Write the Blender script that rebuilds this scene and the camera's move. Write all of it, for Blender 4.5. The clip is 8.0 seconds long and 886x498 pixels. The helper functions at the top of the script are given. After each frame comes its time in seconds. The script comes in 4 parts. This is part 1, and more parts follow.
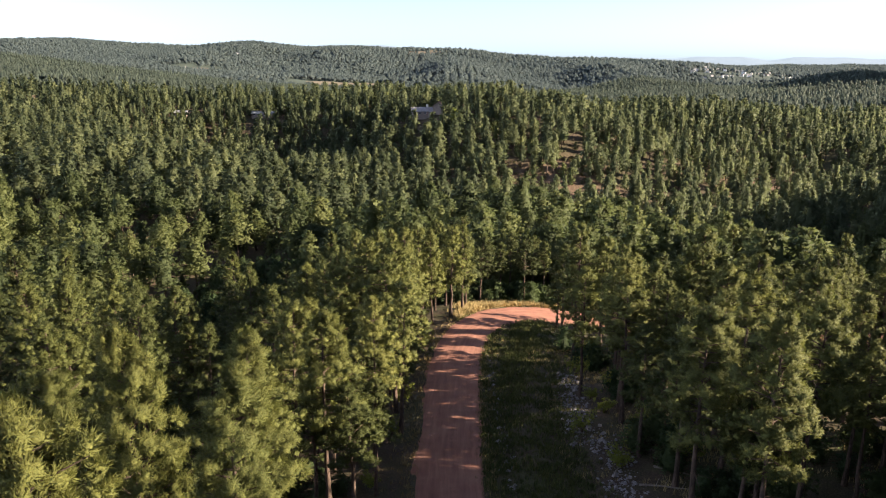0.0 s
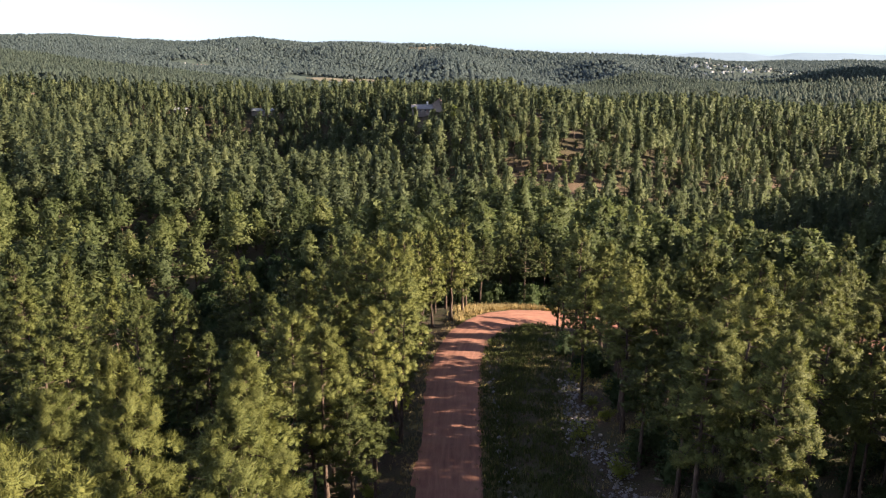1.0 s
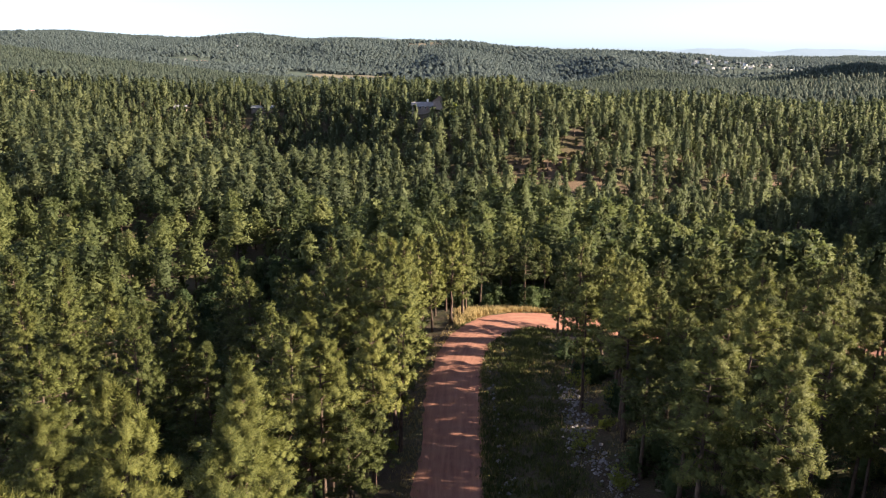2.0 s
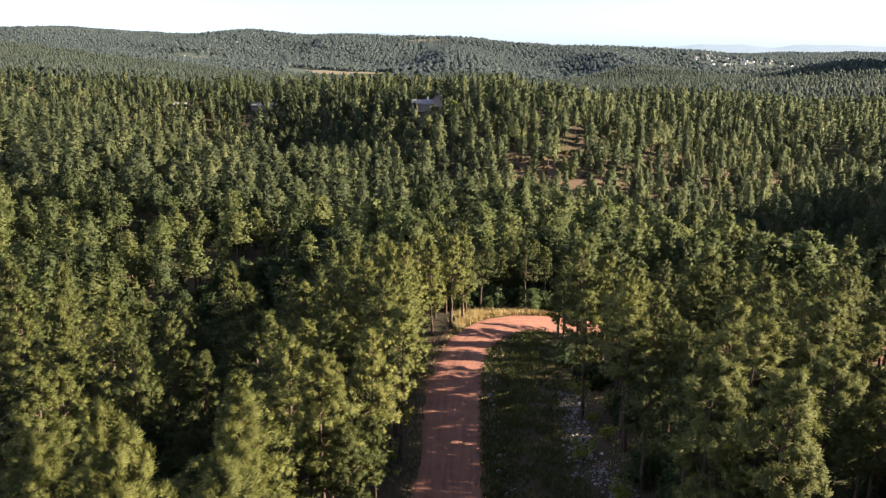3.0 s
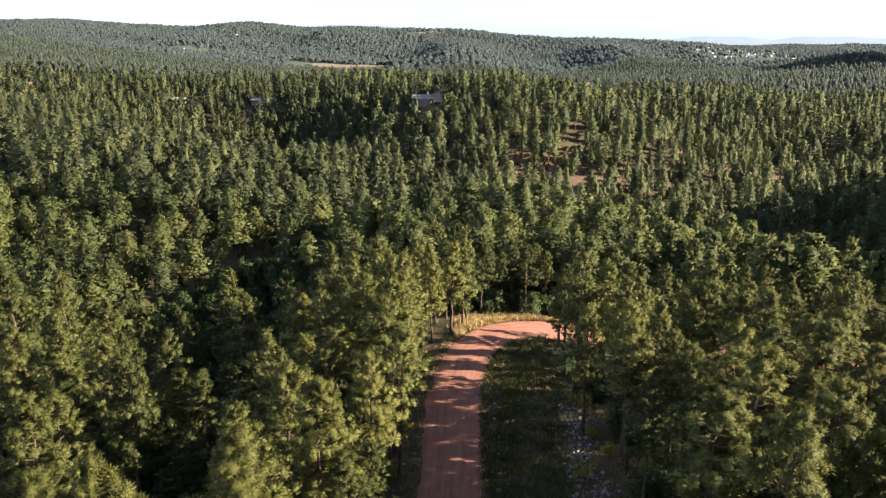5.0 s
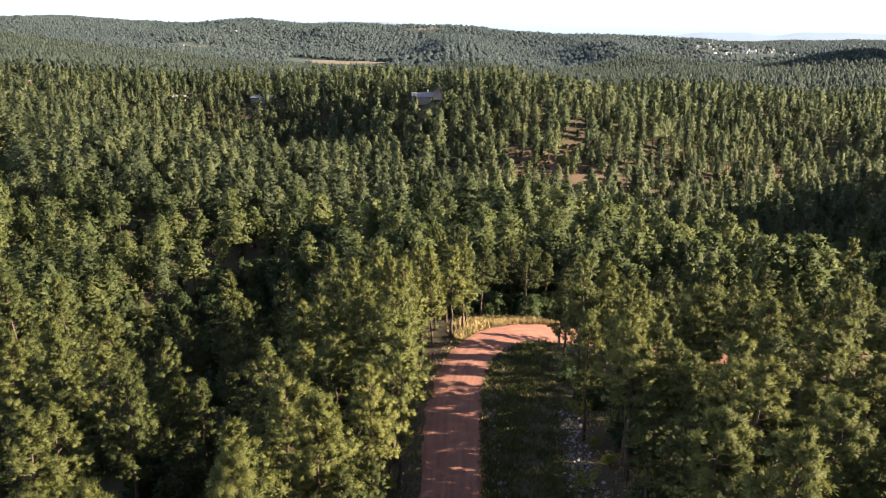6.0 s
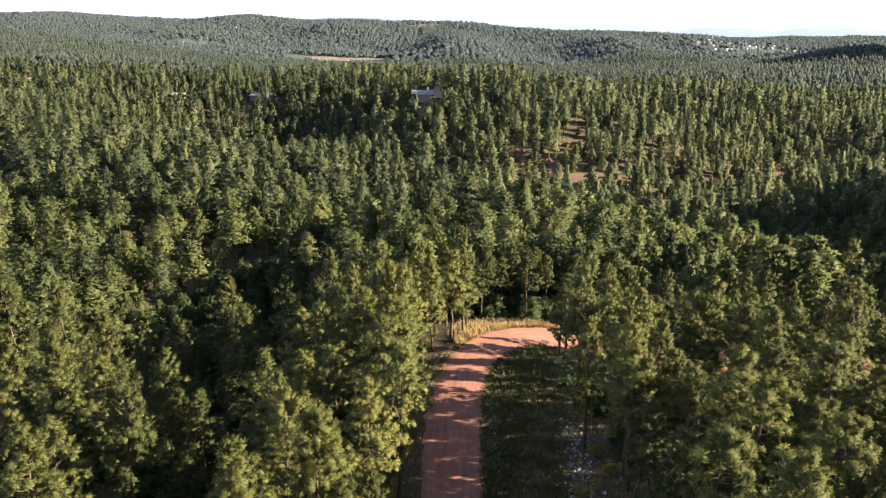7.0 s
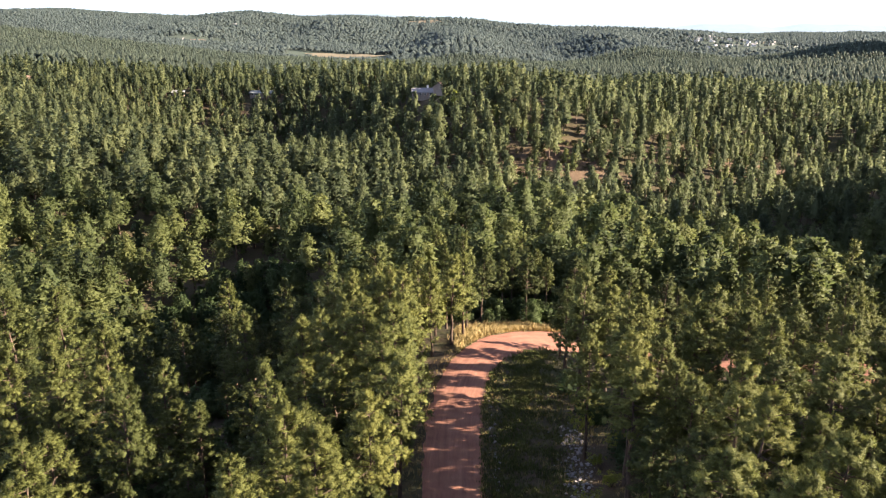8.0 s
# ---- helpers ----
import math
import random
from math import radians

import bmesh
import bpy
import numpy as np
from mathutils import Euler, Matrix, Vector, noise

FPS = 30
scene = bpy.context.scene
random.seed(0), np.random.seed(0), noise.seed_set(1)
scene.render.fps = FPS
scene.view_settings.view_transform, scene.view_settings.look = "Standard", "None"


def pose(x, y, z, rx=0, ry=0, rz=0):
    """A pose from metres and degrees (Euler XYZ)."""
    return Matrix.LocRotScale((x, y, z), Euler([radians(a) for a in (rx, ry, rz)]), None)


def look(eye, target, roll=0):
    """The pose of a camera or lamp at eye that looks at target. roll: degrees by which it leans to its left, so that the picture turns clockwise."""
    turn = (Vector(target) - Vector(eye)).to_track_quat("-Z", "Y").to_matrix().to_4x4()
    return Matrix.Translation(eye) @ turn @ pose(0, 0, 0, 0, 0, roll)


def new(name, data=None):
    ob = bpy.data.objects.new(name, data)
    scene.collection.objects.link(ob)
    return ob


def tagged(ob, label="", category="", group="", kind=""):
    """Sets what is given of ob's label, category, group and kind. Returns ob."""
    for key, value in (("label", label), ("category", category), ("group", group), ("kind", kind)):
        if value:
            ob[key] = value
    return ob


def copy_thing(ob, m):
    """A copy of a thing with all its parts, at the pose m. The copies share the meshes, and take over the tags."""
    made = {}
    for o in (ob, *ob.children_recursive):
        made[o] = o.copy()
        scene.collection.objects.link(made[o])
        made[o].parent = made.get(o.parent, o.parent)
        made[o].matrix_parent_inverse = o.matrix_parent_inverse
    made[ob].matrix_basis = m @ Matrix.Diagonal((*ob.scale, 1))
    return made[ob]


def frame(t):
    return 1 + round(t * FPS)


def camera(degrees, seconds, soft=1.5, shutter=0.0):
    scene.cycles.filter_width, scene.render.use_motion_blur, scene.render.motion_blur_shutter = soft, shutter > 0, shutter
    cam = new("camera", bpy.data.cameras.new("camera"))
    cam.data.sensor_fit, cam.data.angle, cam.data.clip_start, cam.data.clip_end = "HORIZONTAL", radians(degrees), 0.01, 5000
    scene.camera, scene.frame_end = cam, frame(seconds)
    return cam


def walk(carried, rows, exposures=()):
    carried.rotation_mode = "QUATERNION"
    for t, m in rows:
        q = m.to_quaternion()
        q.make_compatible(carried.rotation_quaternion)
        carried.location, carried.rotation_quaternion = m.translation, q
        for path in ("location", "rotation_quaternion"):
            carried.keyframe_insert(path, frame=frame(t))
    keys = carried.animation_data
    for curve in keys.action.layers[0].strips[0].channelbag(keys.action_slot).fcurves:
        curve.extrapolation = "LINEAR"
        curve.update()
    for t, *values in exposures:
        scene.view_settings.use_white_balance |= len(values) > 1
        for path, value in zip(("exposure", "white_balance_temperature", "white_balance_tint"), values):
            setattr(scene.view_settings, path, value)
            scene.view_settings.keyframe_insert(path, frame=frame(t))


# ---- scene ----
# The camera rises over a forest road and looks down along it.
cam = camera(62.0, 8.0, soft=1.12)
ROWS = [  # seconds, x, y, z, pitch, roll, yaw
    (0.0, 0.000, 0.000, 31.600, -14.500, -0.000, 0.000),
    (0.5, 0.020, 0.321, 32.080, -14.658, 0.012, 0.008),
    (1.0, 0.039, 0.639, 32.548, -14.813, 0.023, 0.015),
    (1.5, 0.058, 0.953, 33.007, -14.966, 0.033, 0.023),
    (2.0, 0.076, 1.265, 33.459, -15.116, 0.043, 0.030),
    (2.5, 0.094, 1.574, 33.904, -15.265, 0.054, 0.036),
    (3.0, 0.111, 1.883, 34.347, -15.412, 0.064, 0.042),
    (3.5, 0.127, 2.190, 34.787, -15.558, 0.075, 0.047),
    (4.0, 0.143, 2.498, 35.227, -15.703, 0.087, 0.052),
    (4.5, 0.158, 2.806, 35.669, -15.847, 0.101, 0.056),
    (5.0, 0.171, 3.115, 36.115, -15.991, 0.115, 0.058),
    (5.5, 0.184, 3.426, 36.567, -16.134, 0.131, 0.060),
    (6.0, 0.196, 3.740, 37.026, -16.277, 0.150, 0.060),
    (6.5, 0.207, 4.056, 37.494, -16.421, 0.170, 0.060),
    (7.0, 0.216, 4.376, 37.974, -16.565, 0.193, 0.058),
    (7.5, 0.224, 4.701, 38.467, -16.709, 0.218, 0.054),
    (8.0, 0.231, 5.031, 38.975, -16.855, 0.246, 0.049),
]
walk(cam, [(t, pose(x, y, z, 90 + p, r, w)) for t, x, y, z, p, r, w in ROWS],
     exposures=[(0.0, 2.1), (4.0, 2.22), (7.0, 2.41), (8.0, 2.53)])

# ---- world and sun: a low sun from the right ----
SUN_AZIMUTH, SUN_HEIGHT = 94.0, 20.0      # degrees from +y towards +x; above the horizon
world = bpy.data.worlds.new("world")
scene.world = world
world.use_nodes = True
wn = world.node_tree
sky = wn.nodes.new("ShaderNodeTexSky")
sky.sky_type, sky.sun_disc = "NISHITA", False
sky.sun_elevation, sky.sun_rotation = radians(SUN_HEIGHT), radians(-SUN_AZIMUTH)
sky.air_density, sky.dust_density, sky.ozone_density = 0.5, 0.5, 2.0
soft = wn.nodes.new("ShaderNodeHueSaturation")
soft.inputs["Saturation"].default_value = 0.56
wn.links.new(sky.outputs[0], soft.inputs["Color"])
cool = wn.nodes.new("ShaderNodeMix")
cool.data_type, cool.blend_type = "RGBA", "MULTIPLY"
cool.inputs[0].default_value, cool.inputs[7].default_value = 1.0, (0.93, 0.99, 1.13, 1)
wn.links.new(soft.outputs[0], cool.inputs[6])
wn.links.new(cool.outputs[2], wn.nodes["Background"].inputs[0])
wn.nodes["Background"].inputs[1].default_value = 0.06
a, e = radians(SUN_AZIMUTH), radians(SUN_HEIGHT)
SUN_WAY = Vector((math.sin(a) * math.cos(e), math.cos(a) * math.cos(e), math.sin(e)))
sun = new("sun", bpy.data.lights.new("sun", "SUN"))
sun.data.energy, sun.data.angle, sun.data.color = 5.0, radians(0.53), (1.0, 0.82, 0.62)
sun.matrix_world = look(SUN_WAY * 300, (0, 0, 0))


# ---- materials ----
def material(name, rough=0.85):
    m = bpy.data.materials.new(name)
    m.use_nodes = True
    n = m.node_tree.nodes
    n["Principled BSDF"].inputs["Roughness"].default_value = rough
    n["Principled BSDF"].inputs["Specular IOR Level"].default_value = 0.25
    return m, n, m.node_tree.links, n["Principled BSDF"]


def noise_node(n, l, scale, detail=4.0, coord=None, rough=0.6):
    t = n.new("ShaderNodeTexNoise")
    t.inputs["Scale"].default_value, t.inputs["Detail"].default_value = scale, detail
    t.inputs["Roughness"].default_value = rough
    if coord is not None:
        l.new(coord, t.inputs["Vector"])
    return t.outputs["Fac"]


def ramp(n, l, fac, stops):
    r = n.new("ShaderNodeValToRGB")
    el = r.color_ramp.elements
    while len(el) < len(stops):
        el.new(0.5)
    for s, (p, c) in zip(el, stops):
        s.position, s.color = p, (*c, 1)
    l.new(fac, r.inputs[0])
    return r.outputs[0]


def mix(n, l, fac, a, b, mode="MIX"):
    x = n.new("ShaderNodeMix")
    x.data_type, x.blend_type = "RGBA", mode
    for sock, v in ((x.inputs[0], fac), (x.inputs[6], a), (x.inputs[7], b)):
        if isinstance(v, (int, float)):
            sock.default_value = v
        elif isinstance(v, tuple):
            sock.default_value = (*v, 1)
        else:
            l.new(v, sock)
    return x.outputs[2]


def maths(n, l, op, a, b=0.0):
    x = n.new("ShaderNodeMath")
    x.operation = op
    for sock, v in ((x.inputs[0], a), (x.inputs[1], b)):
        if isinstance(v, (int, float)):
            sock.default_value = v
        else:
            l.new(v, sock)
    return x.outputs[0]


def bump(n, l, b, height, strength, distance):
    x = n.new("ShaderNodeBump")
    x.inputs["Strength"].default_value, x.inputs["Distance"].default_value = strength, distance
    l.new(height, x.inputs["Height"])
    l.new(x.outputs[0], b.inputs["Normal"])


def place(n):
    return n.new("ShaderNodeNewGeometry").outputs["Position"]


def needles(name, dark, mid, light, by_object=True, grain=11.0, amount=1.3, thin=0.36):
    """Pine foliage: tone varies tree by tree, bough by bough and needle by needle; some light passes through."""
    m, n, l, b = material(name, 0.6)
    pos = place(n)
    geo = n.new("ShaderNodeNewGeometry")
    if by_object:
        own = n.new("ShaderNodeSeparateColor")
        l.new(n.new("ShaderNodeObjectInfo").outputs["Color"], own.inputs[0])
        tree = own.outputs[0]
    else:
        own = n.new("ShaderNodeAttribute")
        own.attribute_name = "tone"
        tree = own.outputs["Fac"]
    bough = noise_node(n, l, 1.6, 3.0, pos)
    tone = maths(n, l, "ADD", maths(n, l, "MULTIPLY", tree, 0.60), maths(n, l, "MULTIPLY", bough, 0.28))
    tone = maths(n, l, "ADD", tone, maths(n, l, "MULTIPLY", geo.outputs["Random Per Island"], 0.12))
    fine = noise_node(n, l, grain, 3.0, pos, 0.7)
    tone = maths(n, l, "ADD", tone, maths(n, l, "MULTIPLY", maths(n, l, "SUBTRACT", fine, 0.5), amount))
    bump(n, l, b, fine, 1.0, 0.9 / grain)
    col = ramp(n, l, tone, [(0.14, dark), (0.5, mid), (0.86, light)])
    l.new(col, b.inputs["Base Color"])
    tr = n.new("ShaderNodeBsdfTranslucent")
    l.new(col, tr.inputs[0])
    ms = n.new("ShaderNodeMixShader")
    ms.inputs[0].default_value = thin
    l.new(b.outputs[0], ms.inputs[1])
    l.new(tr.outputs[0], ms.inputs[2])
    l.new(ms.outputs[0], n["Material Output"].inputs[0])
    return m


NEEDLES = needles("pine_needles", (0.032, 0.045, 0.015), (0.095, 0.112, 0.032), (0.185, 0.192, 0.052))
WOODS = needles("pine_woods", (0.054, 0.076, 0.033), (0.114, 0.140, 0.051), (0.186, 0.208, 0.075), False, 2.6, 0.25, 0.48)
# A little paler and bluer than the near woods: thin haze put into colour.
HAZED_HILL_WOODS = needles("hazed_hill_woods", (0.066, 0.088, 0.048), (0.118, 0.144, 0.071), (0.186, 0.210, 0.098), False, 2.6, 0.22, 0.54)
BRUSH = needles("dry_brush", (0.062, 0.064, 0.028), (0.125, 0.118, 0.052), (0.215, 0.185, 0.088), False, 2.6, 0.3, 0.4)
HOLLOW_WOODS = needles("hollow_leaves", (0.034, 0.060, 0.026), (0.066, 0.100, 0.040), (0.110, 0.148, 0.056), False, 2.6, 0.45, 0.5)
# Haze is put into these leaf colours: paler and bluer with distance.
HAZED_VALLEY_WOODS = needles("hazed_valley_woods", (0.066, 0.090, 0.072), (0.092, 0.120, 0.092), (0.118, 0.144, 0.106), False, 1.0, 0.3, 0.4)
HAZED_DISTANT_WOODS = needles("hazed_distant_woods", (0.080, 0.107, 0.106), (0.092, 0.121, 0.118), (0.106, 0.134, 0.126), False, 0.6, 0.2, 0.32)
BROADLEAF = needles("broad_leaves", (0.06, 0.095, 0.015), (0.13, 0.17, 0.028), (0.24, 0.26, 0.045))


def bark():
    m, n, l, b = material("pine_bark", 0.9)
    co = n.new("ShaderNodeTexCoord").outputs["Object"]
    mp = n.new("ShaderNodeMapping")
    mp.inputs["Scale"].default_value = (1, 1, 0.22)
    l.new(co, mp.inputs[0])
    f = noise_node(n, l, 9.0, 5.0, mp.outputs[0])
    col = ramp(n, l, f, [(0.35, (0.035, 0.026, 0.022)), (0.52, (0.095, 0.066, 0.052)), (0.7, (0.17, 0.12, 0.095))])
    l.new(col, b.inputs["Base Color"])
    bump(n, l, b, f, 0.6, 0.03)
    return m


BARK = bark()


def soil():
    m, n, l, b = material("forest_floor", 0.95)
    pos = place(n)
    big, small, fine = noise_node(n, l, 0.06, 4.0, pos), noise_node(n, l, 0.7, 5.0, pos), noise_node(n, l, 9.0, 4.0, pos)
    litter = ramp(n, l, fine, [(0.3, (0.030, 0.023, 0.016)), (0.5, (0.066, 0.046, 0.032)), (0.72, (0.14, 0.095, 0.066))])
    turf = ramp(n, l, fine, [(0.3, (0.028, 0.034, 0.014)), (0.52, (0.060, 0.058, 0.025)), (0.75, (0.13, 0.105, 0.05))])
    k = maths(n, l, "ADD", maths(n, l, "MULTIPLY", big, 0.55), maths(n, l, "MULTIPLY", small, 0.45))
    k = ramp(n, l, k, [(0.42, (0, 0, 0)), (0.58, (1, 1, 1))])
    near = mix(n, l, k, litter, turf)
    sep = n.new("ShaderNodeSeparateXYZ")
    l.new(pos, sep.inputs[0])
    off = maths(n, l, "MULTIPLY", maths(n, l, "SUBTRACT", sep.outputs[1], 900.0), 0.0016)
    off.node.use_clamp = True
    for cx, cy, rx, ry in ((58, 348, 36, 48), (178, 392, 70, 30)):        # bare, reddish slopes
        dx = maths(n, l, "DIVIDE", maths(n, l, "SUBTRACT", sep.outputs[0], cx), rx)
        dy = maths(n, l, "DIVIDE", maths(n, l, "SUBTRACT", sep.outputs[1], cy), ry)
        r2 = maths(n, l, "ADD", maths(n, l, "MULTIPLY", dx, dx), maths(n, l, "MULTIPLY", dy, dy))
        dry = maths(n, l, "SUBTRACT", maths(n, l, "ADD", 0.55, maths(n, l, "MULTIPLY", small, 1.1)), r2)
        dry.node.use_clamp = True
        red = ramp(n, l, fine, [(0.3, (0.062, 0.042, 0.027)), (0.5, (0.125, 0.084, 0.055)), (0.72, (0.22, 0.155, 0.10))])
        near = mix(n, l, dry, near, red)
    # From y = 900 on, the floor blends to the far woods' bluish green.
    far_floor = ramp(n, l, small, [(0.3, (0.05, 0.07, 0.058)), (0.7, (0.075, 0.096, 0.08))])
    l.new(mix(n, l, off, near, far_floor), b.inputs["Base Color"])
    bump(n, l, b, maths(n, l, "ADD", small, fine), 0.5, 0.12)
    return m


SOIL = soil()


def red_dirt():
    m, n, l, b = material("red_dirt", 0.92)
    uv = n.new("ShaderNodeUVMap").outputs[0]
    mp = n.new("ShaderNodeMapping")
    mp.inputs["Scale"].default_value = (1.0, 0.06, 1.0)
    l.new(uv, mp.inputs[0])
    streak = noise_node(n, l, 2.2, 3.0, mp.outputs[0])
    pos = place(n)
    fine, blot = noise_node(n, l, 22.0, 4.0, pos), noise_node(n, l, 0.55, 4.0, pos)
    col = ramp(n, l, streak, [(0.3, (0.20, 0.090, 0.068)), (0.55, (0.285, 0.132, 0.096)), (0.75, (0.37, 0.182, 0.130))])
    col = mix(n, l, ramp(n, l, blot, [(0.4, (0, 0, 0)), (0.7, (0.5, 0.5, 0.5))]), col, (0.37, 0.195, 0.138))
    grit = ramp(n, l, fine, [(0.3, (0.72, 0.72, 0.72)), (0.55, (1, 1, 1)), (0.8, (1.25, 1.22, 1.2))])
    l.new(mix(n, l, 1.0, col, grit, "MULTIPLY"), b.inputs["Base Color"])
    bump(n, l, b, maths(n, l, "ADD", streak, maths(n, l, "MULTIPLY", fine, 0.4)), 0.5, 0.05)
    return m


DIRT = red_dirt()


def plain(name, c1, c2, scale=3.0, rough=0.85, metal=0.0):
    m, n, l, b = material(name, rough)
    f = noise_node(n, l, scale, 5.0, place(n))
    l.new(ramp(n, l, f, [(0.3, c1), (0.7, c2)]), b.inputs["Base Color"])
    b.inputs["Metallic"].default_value = metal
    bump(n, l, b, f, 0.3, 0.02)
    return m


def straw(name, dark, mid, light):
    m, n, l, b = material(name, 0.8)
    pos = place(n)
    geo = n.new("ShaderNodeNewGeometry")
    tone = maths(n, l, "ADD", maths(n, l, "MULTIPLY", noise_node(n, l, 0.35, 3.0, pos), 0.65),
                 maths(n, l, "MULTIPLY", geo.outputs["Random Per Island"], 0.35))
    l.new(ramp(n, l, tone, [(0.25, dark), (0.5, mid), (0.75, light)]), b.inputs["Base Color"])
    return m


GREEN_GRASS = straw("green_grass", (0.042, 0.060, 0.017), (0.082, 0.100, 0.030), (0.19, 0.18, 0.065))
DRY_GRASS = straw("dry_grass", (0.16, 0.13, 0.055), (0.34, 0.26, 0.12), (0.50, 0.39, 0.19))
PALE_BARK = plain("pale_bark", (0.22, 0.19, 0.15), (0.42, 0.38, 0.32), 6.0)
STONE = plain("grey_stone", (0.13, 0.118, 0.12), (0.36, 0.33, 0.33), 4.0)
DEAD_WOOD = plain("weathered_wood", (0.14, 0.115, 0.095), (0.32, 0.27, 0.23), 6.0)
STUBBLE = plain("stubble_field", (0.14, 0.122, 0.085), (0.23, 0.195, 0.14), 0.05)
RED_EARTH = plain("red_earth", (0.16, 0.105, 0.078), (0.27, 0.18, 0.135), 0.06)
ROOFING = plain("grey_shingles", (0.20, 0.19, 0.20), (0.34, 0.32, 0.33), 2.0)
RED_ROOF = plain("brown_shingles", (0.25, 0.16, 0.13), (0.38, 0.25, 0.20), 2.0)
SIDING = plain("house_siding", (0.24, 0.19, 0.16), (0.33, 0.27, 0.23), 1.0)
WHITE = plain("white_paint", (0.74, 0.73, 0.70), (0.84, 0.83, 0.80), 1.0)
METAL = plain("grey_metal_roof", (0.24, 0.25, 0.26), (0.34, 0.35, 0.36), 1.0, 0.5)
DARK_GLASS = plain("window_glass", (0.02, 0.025, 0.03), (0.03, 0.035, 0.04), 1.0, 0.08)
HAZE_GLOW_HILL = plain("haze_glow_mountains", (0.05, 0.06, 0.07), (0.07, 0.08, 0.09), 0.02)      # a backdrop on the horizon, its full haze made by emission
HAZE_GLOW_HILL.node_tree.nodes["Principled BSDF"].inputs["Emission Color"].default_value = (0.10, 0.124, 0.148, 1)
HAZE_GLOW_HILL.node_tree.nodes["Principled BSDF"].inputs["Emission Strength"].default_value = 1.0

# ---- the lie of the land ----
NEAR_RISES = [  # x, y, reach, height
    (-8, 18, 24, 0.3), (-14, 48, 24, 0.2), (16, 45, 24, -0.5), (-30, 68, 24, 0.0), (0, 68, 24, -1.3), (32, 65, 24, 2.2),
    (-14, 92, 24, -4.7), (14, 92, 24, -2.5), (-40, 100, 24, -1.9), (40, 100, 24, -6.3), (0, 118, 30, 18.8), (-20, 135, 30, -15.6),
    (25, 135, 30, -13.5), (60, 120, 30, 4.2), (60, 150, 30, 1.1), (-60, 140, 30, -4.6),
]
MIDDLE_RISES = [  # x, y, reach, height
    (-100, 215, 60, -19.0), (-40, 215, 60, -2.0), (30, 210, 60, 3.6), (100, 215, 60, -14.8), (-140, 290, 60, 5.9), (-70, 330, 60, 25.6),
    (-20, 360, 80, -70.3), (50, 370, 80, 29.1), (110, 310, 60, -15.0), (180, 390, 80, -29.4), (-200, 420, 80, 26.5), (-60, 410, 80, 3.0),
    (-140, 470, 80, -49.6), (280, 230, 60, 18.6), (20, 450, 80, 36.2), (110, 470, 80, -19.4), (200, 520, 80, 24.1), (280, 580, 80, -4.3),
    (-90, 580, 80, 21.2), (-230, 560, 80, 0.4), (150, 150, 60, -26.0), (-150, 120, 60, -7.7), (60, 20, 80, 3.5), (-60, 20, 80, -2.4),
    (-230, 270, 60, -11.6),
]
VALLEY_RISES = [  # x, y, reach, height
    (-400, 750, 260, 36.1), (0, 850, 260, -31.4), (300, 900, 260, 7.3), (-350, 1150, 260, -26.2), (100, 1250, 260, -4.9), (-200, 1650, 260, 6.5),
    (500, 1250, 260, -14.2), (-700, 1300, 260, -1.3), (900, 1100, 260, 1.3), (0, -300, 260, 9.8), (-600, 100, 260, 12.1), (600, 100, 260, 6.3),
    (650, 700, 260, -10.7), (600, 1700, 260, -32.3), (-450, 450, 260, -27.5), (450, 400, 260, -14.9),
]
FAR_RISES = [  # x, y, reach, height
    (-1700, 2900, 480, 71.2), (-900, 2950, 480, 24.1), (-200, 2700, 480, 83.3), (250, 2700, 480, -55.6), (500, 2400, 480, 104.7), (800, 2100, 480, -47.2),
    (-600, 2100, 480, -27.1), (0, 2100, 480, -64.0), (1500, 2500, 480, 1.0), (1000, 3300, 480, -8.3), (0, 3800, 480, 21.7), (-1800, 1900, 480, 2.6),
    (-2500, 4000, 480, 85.4), (2500, 4300, 480, -10.5), (0, -1500, 480, 5.2), (2500, 1000, 480, -11.2), (-2500, 500, 480, 32.0), (-1200, 1500, 480, 56.8),
    (1500, 1200, 480, 9.5), (-1500, 3700, 480, 52.4), (-3500, 2500, 480, 52.0),
]
# Hills at (930, 1130), (225, 222) and (275, 225) are unseen, added to cast shade.
SPURS = [  # x, y, half-width, half-length, height
    (40, 2000, 72, 230, 50), (430, 1800, 75, 260, 54), (620, 1180, 80, 90, 21), (740, 1130, 90, 110, 3), (1200, 2700, 500, 450, -17), (930, 1130, 90, 120, 165), (-330, 2350, 90, 330, 26), (-60, 2720, 260, 160, 10),
    # The hollow at (-45, 153) is deepened so that shade fills it.
    (-720, 2450, 120, 380, 28), (-235, 1790, 170, 75, 17), (-215, 1560, 180, 85, -10), (-95, 246, 38, 32, 7), (-45, 153, 18, 27, -12), (225, 222, 52, 40, 36), (140, 235, 38, 28, -8), (275, 225, 50, 50, 6), (278, 516, 60, 60, -8), (-9, 483, 15, 9, 4), (5, 378, 60, 40, 7), (125, 465, 60, 40, 7), (150, 388, 45, 35, 5),
]
ROAD = [(-1.5, -150), (-0.6, -60), (0.1, 0), (0.45, 35), (0.5, 52), (0.75, 61), (0.95, 70), (1.7, 82), (3.5, 93),
        (7.5, 102.5), (13.5, 108), (22, 109.5), (34, 108.3), (50, 104), (75, 97), (120, 84)]


